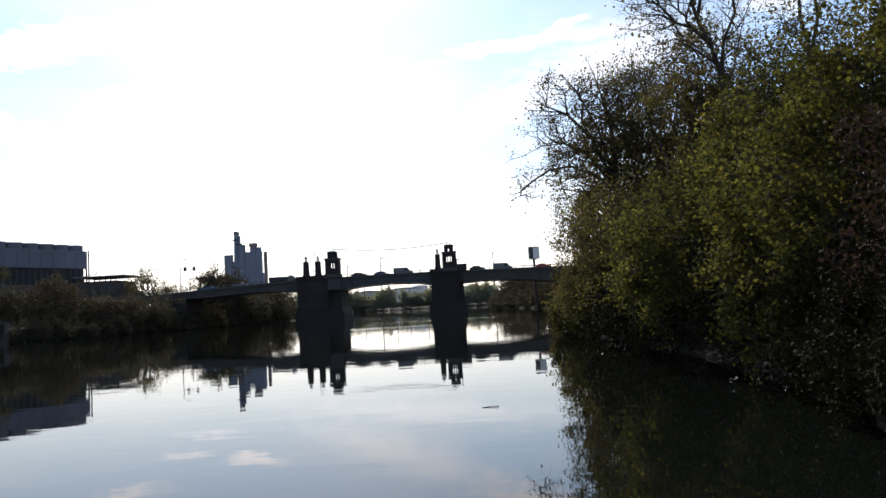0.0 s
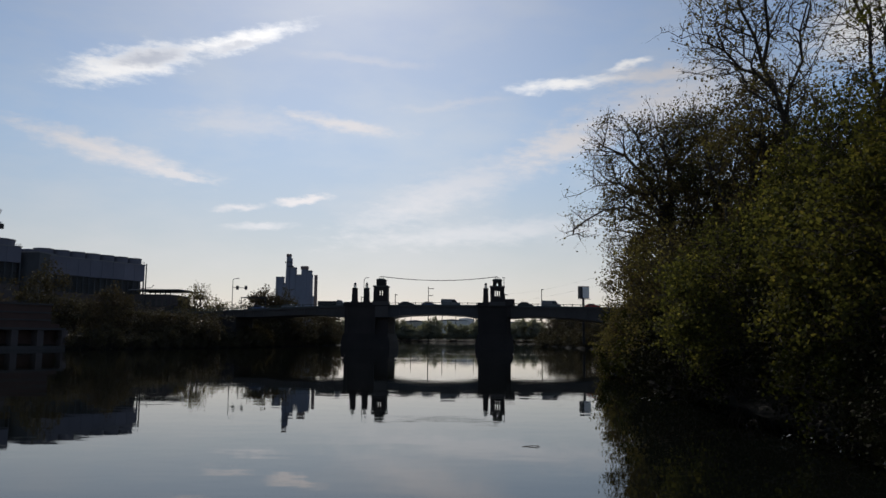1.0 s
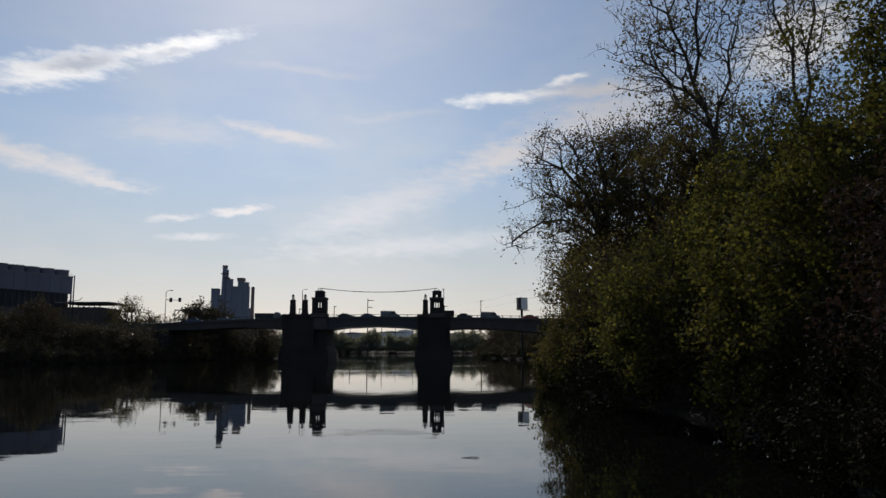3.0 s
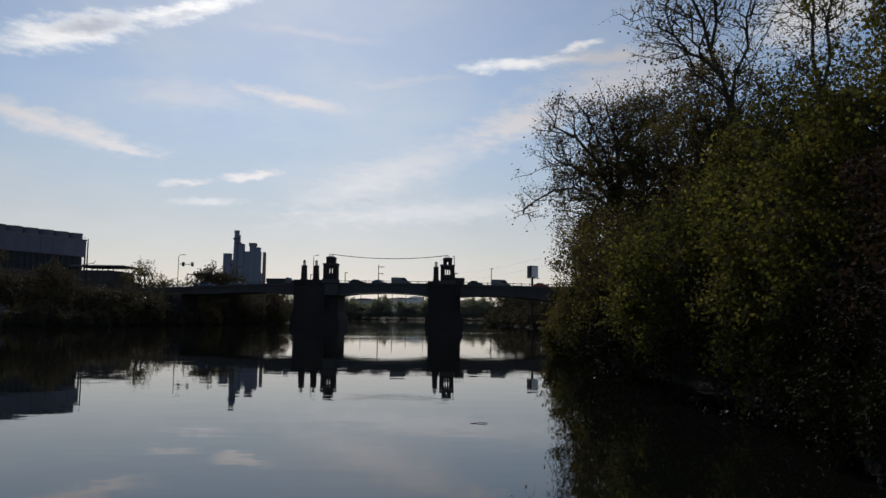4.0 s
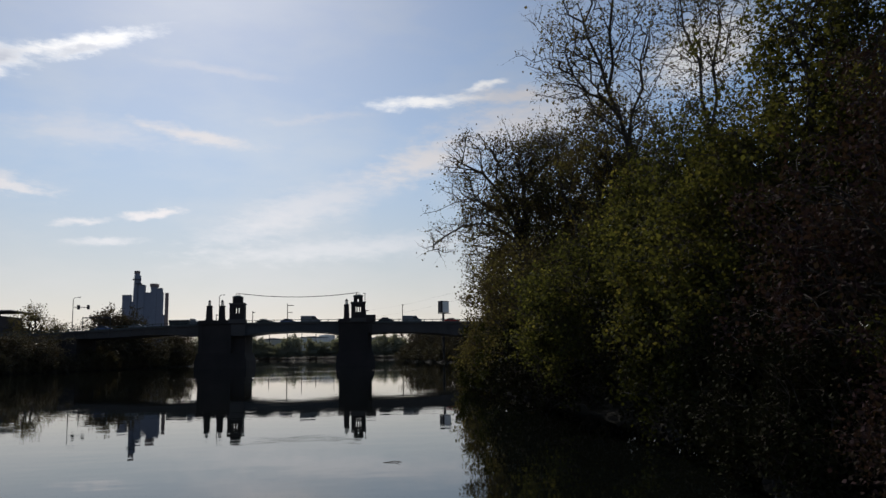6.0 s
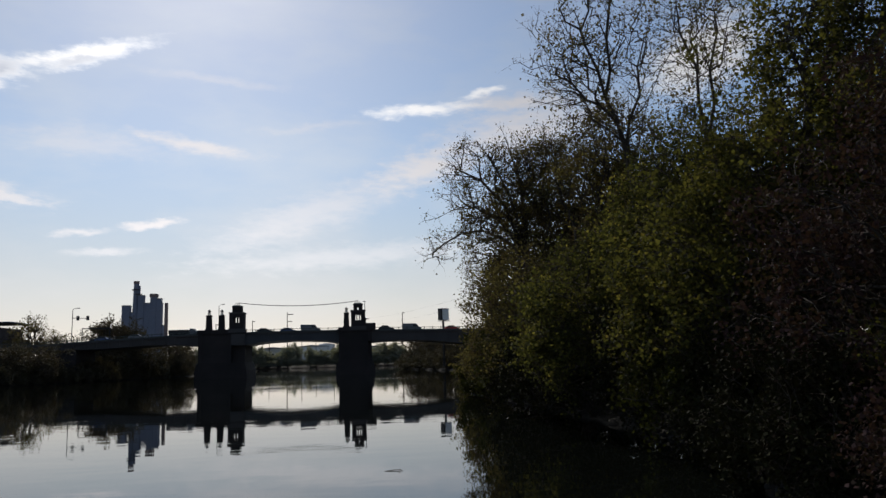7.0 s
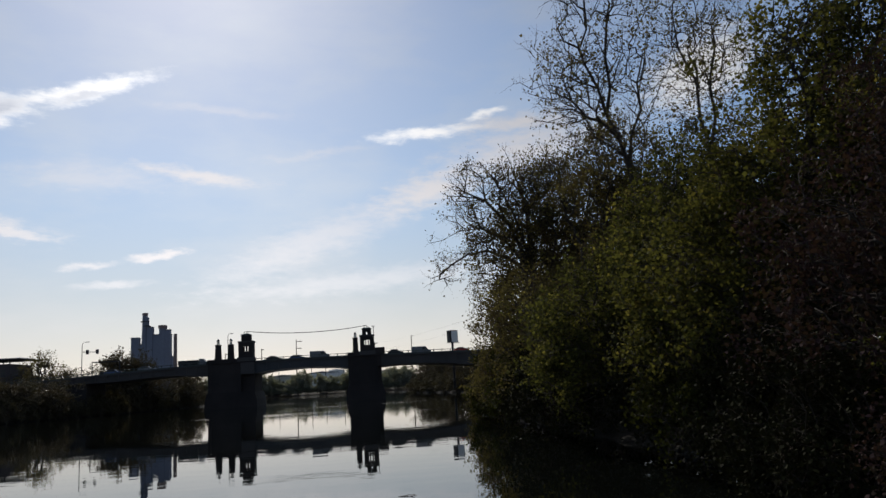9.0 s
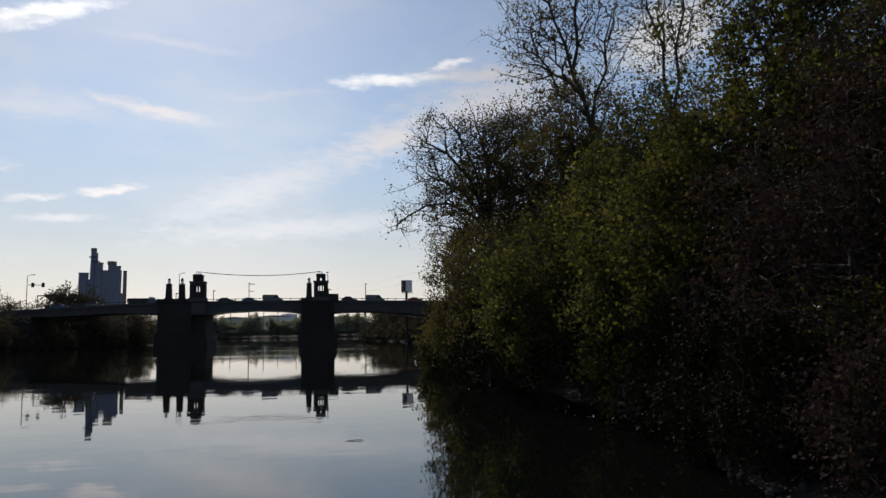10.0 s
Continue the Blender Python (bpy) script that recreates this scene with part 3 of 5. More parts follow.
def build_lorry(x, y, long, top, mat, label):
    t = empty("lorry", pose(x, y, road_z(x) + 0.16))
    tagged(t, label, "lorry", "traffic on the bridge")
    part("cargo_box", boxes((0, -1.2, 0.9, long, 1.2, top), bevel=0.05), mat, t)
    part("cab", prism([(long + 0.2, 0.5), (long + 2.6, 0.5), (long + 2.7, 1.3), (long + 1.9, 1.5), (long + 1.4, 2.3), (long + 0.2, 2.4)], 2.2, Matrix.Translation((0, -1.1, 0))), M_SILVER, t)
    part("windscreen", prism([(long + 1.92, 1.55), (long + 1.96, 1.55), (long + 1.5, 2.2), (long + 1.46, 2.2)], 1.9, Matrix.Translation((0, -0.95, 0))), M_GLASS, t)
    part("chassis", boxes((0.1, -0.9, 0.5, long + 1.5, 0.9, 0.88)), M_DARK, t)
    for wx in (1.2, long - 0.9, long + 1.7):
        for wy in (-1.0, 1.0):
            wheel(t, wx, wy, 0.48)


def build_van(x, y, mat, label):
    v = empty("van", pose(x, y, road_z(x) + 0.16))
    tagged(v, label, "van", "traffic on the bridge")
    part("body", prism([(-2.8, 0.35), (2.75, 0.35), (2.85, 0.9), (2.0, 1.2), (1.35, 2.0), (1.1, 2.1), (-2.7, 2.15), (-2.85, 1.9)], 1.95, Matrix.Translation((0, -0.97, 0))), mat, v)
    part("side_window", prism([(1.75, 1.25), (1.25, 1.85), (0.3, 1.85), (0.3, 1.25)], 1.99, Matrix.Translation((0, -0.995, 0))), M_GLASS, v)
    for wx in (-1.8, 1.9):
        for wy in (-0.85, 0.85):
            wheel(v, wx, wy, 0.36)


build_lorry(-52.2, BY + 4.2, 5.6, 2.05, M_DARK, "dark low box lorry on the bridge deck")
build_van(17.0, BY + 4.2, M_SILVER, "pale grey panel van on the bridge deck")
build_van(-12.5, BY + 4.2, M_SILVER, "silver panel van on the bridge deck")
build_car(-25.5, BY + 4.0, M_DARK, "black saloon car crossing the bridge")
build_car(-19.2, BY + 7.8, M_BLUE, "dark blue saloon car crossing the bridge", 0.1)
build_car(9.5, BY + 4.0, M_DARK, "black estate car crossing the bridge", 0.15)
build_car(-61, BY + 4.2, M_SILVER, "silver saloon car crossing the bridge")
build_car(-70, BY + 4.2, M_BLUE, "dark blue hatchback crossing the bridge")
build_car(29, BY + 4.2, M_RED, "dark red hatchback crossing the bridge")


def build_street_lamp(x, y, z0, z1, reach, label):
    lamp = empty("street_lamp", pose(x, y, z0))
    tagged(lamp, label, "street lamp", "street lamps on the bridge")
    h = z1 - z0
    part("pole", rods(((0, 0, 0), (0, 0, h - 0.5), 0.13, 0.09)), M_DARK, lamp)
    part("arm", rods(((0, 0, h - 0.55), (reach * 0.35, 0, h - 0.08), 0.07), ((reach * 0.35, 0, h - 0.1), (reach, 0, h), 0.06), sides=6), M_DARK, lamp)
    part("lamp_head", boxes((reach - 0.25, -0.18, h - 0.12, reach + 0.6, 0.18, h + 0.08), bevel=0.05), M_SILVER, lamp)
    return lamp


build_street_lamp(-40.2, BY + 14, road_z(-40), 21.8, 1.0, "slim metal street lamp behind the pier platform")
build_street_lamp(3.4, BY + 14, road_z(3), 21.9, -0.3, "slim metal street lamp beside the tower")
sig = build_street_lamp(-80.0, BY + 8, road_z(-80), 21.0, 1.4, "metal lamp post carrying two traffic lights")
part("signal_arm", rods(((0, 0, 7.9), (4.4, 0, 7.75), 0.09), sides=6), M_DARK, sig)
for sx in (1.5, 4.2):
    s_ = part("traffic_light", boxes((sx - 0.35, -0.3, 7.2, sx + 0.35, 0.3, 8.45), bevel=0.05), M_DARK, sig)
    for k in range(3):
        part("lens", rods(((sx, -0.36, 7.4 + k * 0.4), (sx, -0.28, 7.4 + k * 0.4), 0.13)), M_GLASS, s_)
gan = empty("gantry", pose(-77.5, BY + 9, road_z(-77)))
tagged(gan, "low metal sign gantry across the approach road", "gantry")
part("upright", rods(((0, 0, 0), (0, 0, 4.9), 0.12)), M_DARK, gan)
part("upright", rods(((7.6, 0, 0), (7.6, 0, 5.0), 0.12)), M_DARK, gan)
part("beam", boxes((0, -0.12, 4.5, 7.6, 0.12, 4.8)), M_DARK, gan)
part("sign_box", boxes((2.2, -0.3, 0.2, 6.4, 0.3, 1.6), bevel=0.05), M_DARK, gan)


def build_utility_pole(x, y, z0, z1, arms, label, r=0.22):
    p = empty("utility_pole", pose(x, y, z0))
    tagged(p, label, "utility pole", "utility poles")
    h = z1 - z0
    part("pole", rods(((0, 0, 0), (0, 0, h), r, r * 0.65)), M_BARK, p)
    for z, w in arms:
        a = part("crossarm", boxes((-0.2, -0.1, h - z - 0.12 - r * 0.4, w, 0.1, h - z + 0.12 + r * 0.4)), M_BARK, p)
        for k in (0.45, 0.95):
            part("insulator", rods(((w * k, 0, h - z + 0.12), (w * k, 0, h - z + 0.5), 0.1), sides=6), M_DARK, a)
    return p


for x, top, arms in ((-66.4, 56.0, ((2.0, 6.0), (9.0, 5.0), (16.0, 4.5))), (-100.6, 48.5, ((1.0, 2.5),)), (49.4, 54.0, ((0.6, 2.0),)), (12.0, 49.0, ((1.0, 3.0),)), (-136.0, 46.0, ((1.0, 4.0),)), (-84.0, 30.0, ()), (-52.0, 33.0, ()), (-38.0, 28.0, ()), (-20.0, 31.0, ())):
    build_utility_pole(x, 776, 1.0, top, arms, "tall steel power pole on the far shore", 0.55 if top > 40 else 0.4)
build_utility_pole(47, 250, 1.0, 27, ((0.6, 2.0),), "timber power pole beside the bridge approach")
for da, db in ((0.0, 0.0), (-7.0, -3.0)):
    cable("power_line", sagging((12, 776, 48.5 + da), (47, 250, 26.8 + db), 2.0), 0.022, M_DARK, "thin dark power line crossing the river", "power line")

sign = empty("billboard", pose(28.5, 242, 1.5))
tagged(sign, "square white billboard on a dark pole", "billboard")
part("pole", rods(((0, 0, 0), (0, 0, 14.6), 0.38)), M_DARK, sign)
part("frame", boxes((-1.4, -0.9, 14.5, 1.65, 0.9, 18.3), bevel=0.06, m=pose(0, 0, 0, 0, 0, 24)), M_DARK, sign, "dark metal box frame")
part("panel", boxes((-0.75, -0.99, 14.6, 1.55, -0.91, 18.05), m=pose(0, 0, 0, 0, 0, 24)), M_WHITE, sign, "blank white face")
part("catwalk", boxes((-2.6, -1.6, 14.15, 1.8, -0.9, 14.28), m=pose(0, 0, 0, 0, 0, 24)), M_DARK, sign)

# ---- left bank: bulkhead, plant buildings, power station, crane ----
def wall_frame(a, b):
    """A pose at a, with x along the wall to b and y away from the river."""
    d = Vector((b[0] - a[0], b[1] - a[1]))
    return Matrix.Translation((a[0], a[1], 0)) @ Matrix.Rotation(math.atan2(d.y, d.x), 4, "Z"), d.length


def build_chiller_hall(a, b, deep, z_low, z_dark, z_band, z_top, cells, label, first=0.0):
    m, n = wall_frame(a, b)
    hall = empty("plant_hall", m)
    tagged(hall, label, "building")
    part("wall", boxes((0, 0, 0.5, n, deep, z_low)), M_BRICK, hall, "dark brick lower wall")
    rec = part("recess_wall", boxes((0.6, 1.2, z_low, n - 0.6, deep - 1, z_dark)), M_LOUVRE, hall, "dark louvred air intake storey")
    k = int(n / 2.2)
    for i in range(k + 1):
        x = n * i / k
        part("column", boxes((x - 0.18, 0.15, z_low, x + 0.18, 0.6, z_dark)), M_LOUVRE, rec)
    for i in range(5):
        z = z_low + 0.6 + (z_dark - z_low - 1) * i / 5
        part("louvre", boxes((0.5, 0.7, z, n - 0.5, 1.25, z + 0.15)), M_LOUVRE, rec)
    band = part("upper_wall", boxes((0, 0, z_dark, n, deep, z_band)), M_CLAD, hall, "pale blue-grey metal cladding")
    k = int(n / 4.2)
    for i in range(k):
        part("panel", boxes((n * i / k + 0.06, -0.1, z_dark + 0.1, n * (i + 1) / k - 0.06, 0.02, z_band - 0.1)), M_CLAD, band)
    part("roof", boxes((-0.2, -0.2, z_band, n + 0.2, deep + 0.2, z_band + 0.3)), M_ROOF, hall)
    w = (n - first) / cells
    for i in range(cells):
        x = first + w * (i + 0.5)
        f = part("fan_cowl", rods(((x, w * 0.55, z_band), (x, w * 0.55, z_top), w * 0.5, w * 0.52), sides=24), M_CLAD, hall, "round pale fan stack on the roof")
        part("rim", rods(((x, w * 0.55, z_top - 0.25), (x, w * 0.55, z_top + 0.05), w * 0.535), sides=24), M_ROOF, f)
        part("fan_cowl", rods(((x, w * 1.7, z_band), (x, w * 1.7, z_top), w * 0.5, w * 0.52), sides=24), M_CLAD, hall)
    # guard rail on the roof's end
    bm = bmesh.new()
    for i in range(7):
        rod(bm, (n - 0.3, i * 1.4, z_band), (n - 0.3, i * 1.4, z_band + 1.2), 0.05, sides=5)
    rod(bm, (n - 0.3, 0, z_band + 1.15), (n - 0.3, 8.4, z_band + 1.15), 0.05, sides=5)
    rod(bm, (n - 0.3, 0, z_band + 0.6), (n - 0.3, 8.4, z_band + 0.6), 0.05, sides=5)
    part("guard_rail", bm, M_DARK, hall)
    return hall


build_chiller_hall((-147, 236), (-129.5, 273), 30, 17.5, 23.2, 29.2, 31.6, 7, "long plant hall with blue-grey cladding and roof fans", 0.0)
build_chiller_hall((-176, 190), (-150.5, 231), 26, 19.0, 26.0, 31.0, 33.4, 5, "taller plant hall with blue-grey cladding and roof fans", -6.0)
link = empty("low_wing", pose(-147.6, 233, 0))
tagged(link, "grey link block between two plant halls", "building")
part("wall", boxes((-12, 0, 0.5, 2, 10, 29.6)), M_LOUVRE, link)
part("roof", boxes((-12.2, -0.2, 29.6, 2.1, 10, 30.0)), M_ROOF, link)


def build_canopy_block():
    b = empty("canopy_building", pose(0, 0, 0))
    tagged(b, "low brick building with a thin overhanging roof", "building")
    y = 262.0
    part("wall", boxes((-128, y, 0.5, -114.2, y + 16, 17.9)), M_BRICK, b)
    part("roof", boxes((-129, y - 1.5, 19.3, -110.5, y + 17, 19.65)), M_ROOF, b, "thin pale flat roof with a deep overhang")
    for i in range(8):
        x = -127.5 + i * 1.85
        part("roof_post", boxes((x - 0.12, y + 0.2, 17.9, x + 0.12, y + 0.45, 19.3)), M_STEEL, b)
    for i in range(6):
        x = -126.8 + i * 2.1
        w = part("window", boxes((x - 0.6, y - 0.08, 13.8, x + 0.6, y - 0.02, 16.2)), M_GLASS, b)
        part("sill", boxes((x - 0.75, y - 0.25, 13.6, x + 0.75, y, 13.78)), M_CONCRETE, w)
    part("side_block", boxes((-114, y - 1, 0.5, -109, y + 10, 14.1)), M_BRICK, b)
    m = empty("mast", pose(-121.8, 258, 3.0))
    tagged(m, "thin dark metal mast with a bracket arm", "mast")
    part("pole", rods(((0, 0, 0), (0, 0, 25.4), 0.28, 0.2)), M_DARK, m)
    part("arm", rods(((-1.6, 0, 16.6), (2.2, 0, 17.0), 0.1), ((2.2, 0, 17.0), (3.0, 0, 18.0), 0.1), sides=6), M_DARK, m)


build_canopy_block()


def build_bulkhead():
    m, n = wall_frame((-150, 70), (-95.5, 164))
    w = empty("bulkhead", m)
    tagged(w, "old concrete and brick river wall with open bays", "river wall")
    part("back_wall", boxes((0, 2.2, -1.5, n, 3.6, 5.6)), M_BRICK_RED, w, "recessed red brick wall")
    part("upper_wall", boxes((0, 0.4, 4.7, n - 3, 3.4, 9.6)), M_BRICK_RED, w, "stained red brick upper wall")
    part("coping", boxes((-0.2, 0.1, 9.6, n - 2.8, 3.6, 10.0)), M_CONCRETE, w)
    part("ledge", boxes((0, -0.5, 4.2, n, 2.4, 4.7)), M_CONCRETE, w)
    part("sill", boxes((0, -0.8, -1.5, n, 2.2, 0.75)), M_CONCRETE, w)
    for z in (6.2, 7.8):
        part("string_course", boxes((0, 0.22, z, n - 3, 0.45, z + 0.35)), M_CONCRETE, w)
    k = int(n / 5.4)
    for i in range(k + 1):
        x = n * i / k
        part("pilaster", boxes((x - 0.7, -0.3, 0.75, x + 0.7, 2.2, 4.2), bevel=0.06), M_BRICK, w)


build_bulkhead()


def build_power_station():
    y = 700.0
    p = empty("power_station", pose(0, y, 0))
    tagged(p, "distant power station with stacked blocks, coloured blue-grey for haze", "power station")
    zz = 0.3
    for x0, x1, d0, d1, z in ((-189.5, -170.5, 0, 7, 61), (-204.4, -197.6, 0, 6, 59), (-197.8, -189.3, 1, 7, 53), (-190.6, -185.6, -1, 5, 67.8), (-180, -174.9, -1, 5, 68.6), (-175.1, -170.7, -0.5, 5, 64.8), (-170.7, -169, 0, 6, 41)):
        b = part("block", boxes((x0, d0, 0.5, x1, d1, z + zz), bevel=0.2), M_PLANT_HAZED, p)
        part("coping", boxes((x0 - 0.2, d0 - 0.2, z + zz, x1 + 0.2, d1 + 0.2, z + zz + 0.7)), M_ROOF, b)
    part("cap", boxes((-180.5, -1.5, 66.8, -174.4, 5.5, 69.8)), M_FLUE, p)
    s = part("chimney", rods(((-193.5, 3, 0.5), (-193.1, 3, 79.5), 4.0, 2.2), sides=20), M_PLANT_HAZED, p, "tall tapering chimney")
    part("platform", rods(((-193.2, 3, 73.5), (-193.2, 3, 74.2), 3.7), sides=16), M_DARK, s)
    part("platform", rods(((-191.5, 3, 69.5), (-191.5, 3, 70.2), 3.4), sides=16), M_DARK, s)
    part("flue_pipe", rods(((-190.5, 3, 52), (-190.5, 3, 77.5), 1.0), sides=12), M_PLANT_HAZED, s)
    part("crown", rods(((-193.1, 3, 79.3), (-193.1, 3, 81.6), 2.5), sides=16), M_FLUE, s)
    part("slim_chimney", rods(((-164.6, -6, 0.5), (-164.6, -6, 60.9), 1.75, 1.5), sides=16), M_FLUE, p, "slim brown brick chimney")


build_power_station()


def build_crane(x, y):
    c = empty("tower_crane", pose(x, y, 0))
    tagged(c, "distant white tower crane with a raised jib", "crane")

    def lattice(name, a, b, w, k):
        a, b = Vector(a), Vector(b)
        d = (b - a).normalized()
        u = d.cross(Vector((0, 1, 0))).normalized() * w
        v = d.cross(u).normalized() * w
        bm = bmesh.new()
        for s, t in ((1, 1), (1, -1), (-1, 1), (-1, -1)):
            rod(bm, a + u * s + v * t, b + u * s + v * t, 0.22, sides=4)
        for i in range(k):
            p, q = a.lerp(b, i / k), a.lerp(b, (i + 1) / k)
            rod(bm, p + u + v, q - u + v, 0.14, sides=4)
            rod(bm, p - u - v, q + u - v, 0.14, sides=4)
        part(name, bm, M_WHITE, c)

    lattice("mast", (0, 0, 0), (0, 0, 88), 1.1, 28)
    lattice("jib", (0, 0, 89), (-18, 0, 124), 0.8, 18)
    lattice("counter_jib", (0, 0, 89), (7.5, 0, 90), 0.8, 5)
    lattice("apex", (1, 0, 89), (6, 0, 101), 0.6, 6)
    part("counterweight", boxes((5.5, -1.6, 85.5, 8.5, 1.6, 89.5), bevel=0.1), M_CONCRETE, c)
    part("cab", boxes((-2.6, -2.4, 85.5, -0.4, -0.4, 88.2), bevel=0.15), M_WHITE, c)


build_crane(-390, 560)


# ---- far bank beyond the bridge ----
def build_warehouse(x, y, w, d, h, mat, label):
    b = empty("warehouse", pose(x, y, 0.5))
    tagged(b, label, "warehouse", "warehouses on the far bank")
    part("wall", boxes((0, 0, 0, w, d, h)), mat, b)
    part("roof", prism([(-0.5, h), (w + 0.5, h), (w + 0.5, h + 0.4), (w / 2, h + 1.8), (-0.5, h + 0.4)], d + 1, Matrix.Translation((0, -0.5, 0))), M_ROOF, b)
    k = int(w / 6)
    for i in range(k):
        x0 = w * (i + 0.3) / k
        part("window", boxes((x0, -0.1, h * 0.5, x0 + 2.6, 0.06, h * 0.75)), M_GLASS, b)
    part("loading_door", boxes((w * 0.42, -0.12, 0, w * 0.42 + 4, 0.05, 4.2)), M_STEEL, b)


for x, y, w, d, h, mat, lab in ((-98, 800, 30, 30, 20, M_CREAM, "cream storage warehouse beyond the river"), (-62, 830, 34, 30, 22, M_WHITE, "white warehouse beyond the river"),
                                (-24, 810, 26, 26, 18, M_BRICK, "brown brick shed beyond the river"), (10, 820, 40, 30, 20, M_CREAM, "long cream warehouse beyond the river"),
                                (58, 840, 36, 30, 14, M_CREAM, "cream shed beyond the river")):
    build_warehouse(x, y, w, d, h, mat, lab)
for x, y, r, h in ((-30, 860, 9, 25), (-8, 870, 8, 22)):
    tk = empty("storage_tank", pose(x, y, 0.5))
    tagged(tk, "round pale storage tank beyond the river", "storage tank", "tanks")
    part("shell", rods(((0, 0, 0), (0, 0, h), r), sides=28), M_WHITE, tk)
    part("dome", rods(((0, 0, h), (0, 0, h + 1.5), r, 0.5), sides=28), M_ROOF, tk)

# ---- trees ----
def tubes(p0, p1, r0, r1, sides):
    """One tapered tube for each row of ends and radii."""
    d = p1 - p0
    d = d / np.maximum(np.linalg.norm(d, axis=1, keepdims=True), 1e-6)
    ref = np.where(np.abs(d[:, 2:3]) < 0.9, np.array([[0.0, 0, 1]]), np.array([[1.0, 0, 0]]))
    u = np.cross(d, ref)
    u /= np.linalg.norm(u, axis=1, keepdims=True)
    v = np.cross(d, u)
    a = np.arange(sides) * 2 * np.pi / sides
    ring = np.cos(a)[None, :, None] * u[:, None] + np.sin(a)[None, :, None] * v[:, None]
    verts = np.concatenate([p0[:, None] + ring * r0[:, None, None], p1[:, None] + ring * r1[:, None, None]], 1)
    n = len(p0)
    k = np.arange(sides)
    quad = np.stack([k, (k + 1) % sides, (k + 1) % sides + sides, k + sides], -1)
    faces = (np.arange(n)[:, None, None] * 2 * sides + quad[None]).reshape(-1, 4)
    return verts.reshape(-1, 3), faces


def merge(rows):
    verts, faces, at = [], [], 0
    for v, f in rows:
        verts.append(v)
        faces.append(f + at)
        at += len(v)
    return np.concatenate(verts), np.concatenate(faces)


def in_blob(rng, n, blob):
    """Points in an uneven lump, more of them towards its skin."""
    c, r = np.array(blob[:3]), np.array(blob[3:6])
    v = rng.normal(size=(n, 3))
    v /= np.linalg.norm(v, axis=1, keepdims=True)
    rad = rng.uniform(0.05, 1, n) ** 0.45
    lump = 1 + 0.16 * np.sin(v[:, 0] * 5 + c[0]) + 0.14 * np.sin(v[:, 1] * 6 + c[1] * 2) + 0.16 * np.sin(v[:, 2] * 7 + c[2])
    return c + v * r * (rad * lump)[:, None]


def grow(rng, stems, targets):
    """Branches that reach from the stems to every target. Gives node places, parents and loads."""
    pos, par, run = [], [], []
    for stem in stems:
        last = -1
        if pos:
            near = [float(np.linalg.norm(np.array(stem[0]) - q)) for q in pos]
            if min(near) < 0.6:
                last = int(np.argmin(near))
                stem = stem[1:]
        for p in stem:
            pos.append(np.array(p, float))
            par.append(last)
            run.append(0.0 if last < 0 else run[last] + float(np.linalg.norm(pos[-1] - pos[last])))
            last = len(pos) - 1
    cap = len(pos) + len(targets) * 9 + 10
    P = np.zeros((cap, 3))
    R = np.zeros(cap)
    P[: len(pos)], R[: len(pos)] = pos, run
    n = len(pos)
    tips = []
    first = P[:n].copy()
    order = np.argsort([np.linalg.norm(first - t, axis=1).min() for t in targets])
    for t in targets[order]:
        gap = P[:n] - t
        cost = np.linalg.norm(gap, axis=1) + 0.30 * R[:n] + 0.9 * np.maximum(0, gap[:, 2])
        j = int(np.argmin(cost))
        a = P[j].copy()
        length = float(np.linalg.norm(t - a))
        k = int(np.clip(round(length / 0.8), 1, 8))
        bend = rng.normal(size=3) * 0.09 * length
        bend[2] += 0.05 * length
        last = j
        for i in range(1, k + 1):
            s = i / k
            p = a + (t - a) * s + bend * 4 * s * (1 - s) + rng.normal(size=3) * 0.035 * length / k
            P[n], R[n] = p, R[last] + length / k
            par.append(last)
            last = n
            n += 1
        tips.append(last)
    par = np.array(par)
    load = np.zeros(n)
    load[tips] = 1
    for i in range(n - 1, -1, -1):
        if par[i] >= 0:
            load[par[i]] += load[i]
    return P[:n], par, np.maximum(load, 1), np.array(tips)


def leaf_cards(rng, place, size, droop=0.25):
    """Small folded leaves, each four corners about its midrib."""
    n = len(place)
    d = rng.normal(size=(n, 3))
    d[:, 2] -= droop
    d /= np.linalg.norm(d, axis=1, keepdims=True)
    up = rng.normal(size=(n, 3)) + np.array([0, 0, 1.0])
    s = np.cross(d, up)
    s /= np.maximum(np.linalg.norm(s, axis=1, keepdims=True), 1e-6)
    nn = np.cross(s, d)
    L = (size * rng.uniform(0.6, 1.3, n))[:, None]
    W = L * rng.uniform(0.32, 0.48, n)[:, None]
    mid = place + d * L * 0.45
    verts = np.stack([place, mid + s * W + nn * L * 0.12, place + d * L, mid - s * W + nn * L * 0.12], 1).reshape(-1, 3)
    return verts, np.arange(4 * n).reshape(-1, 4)


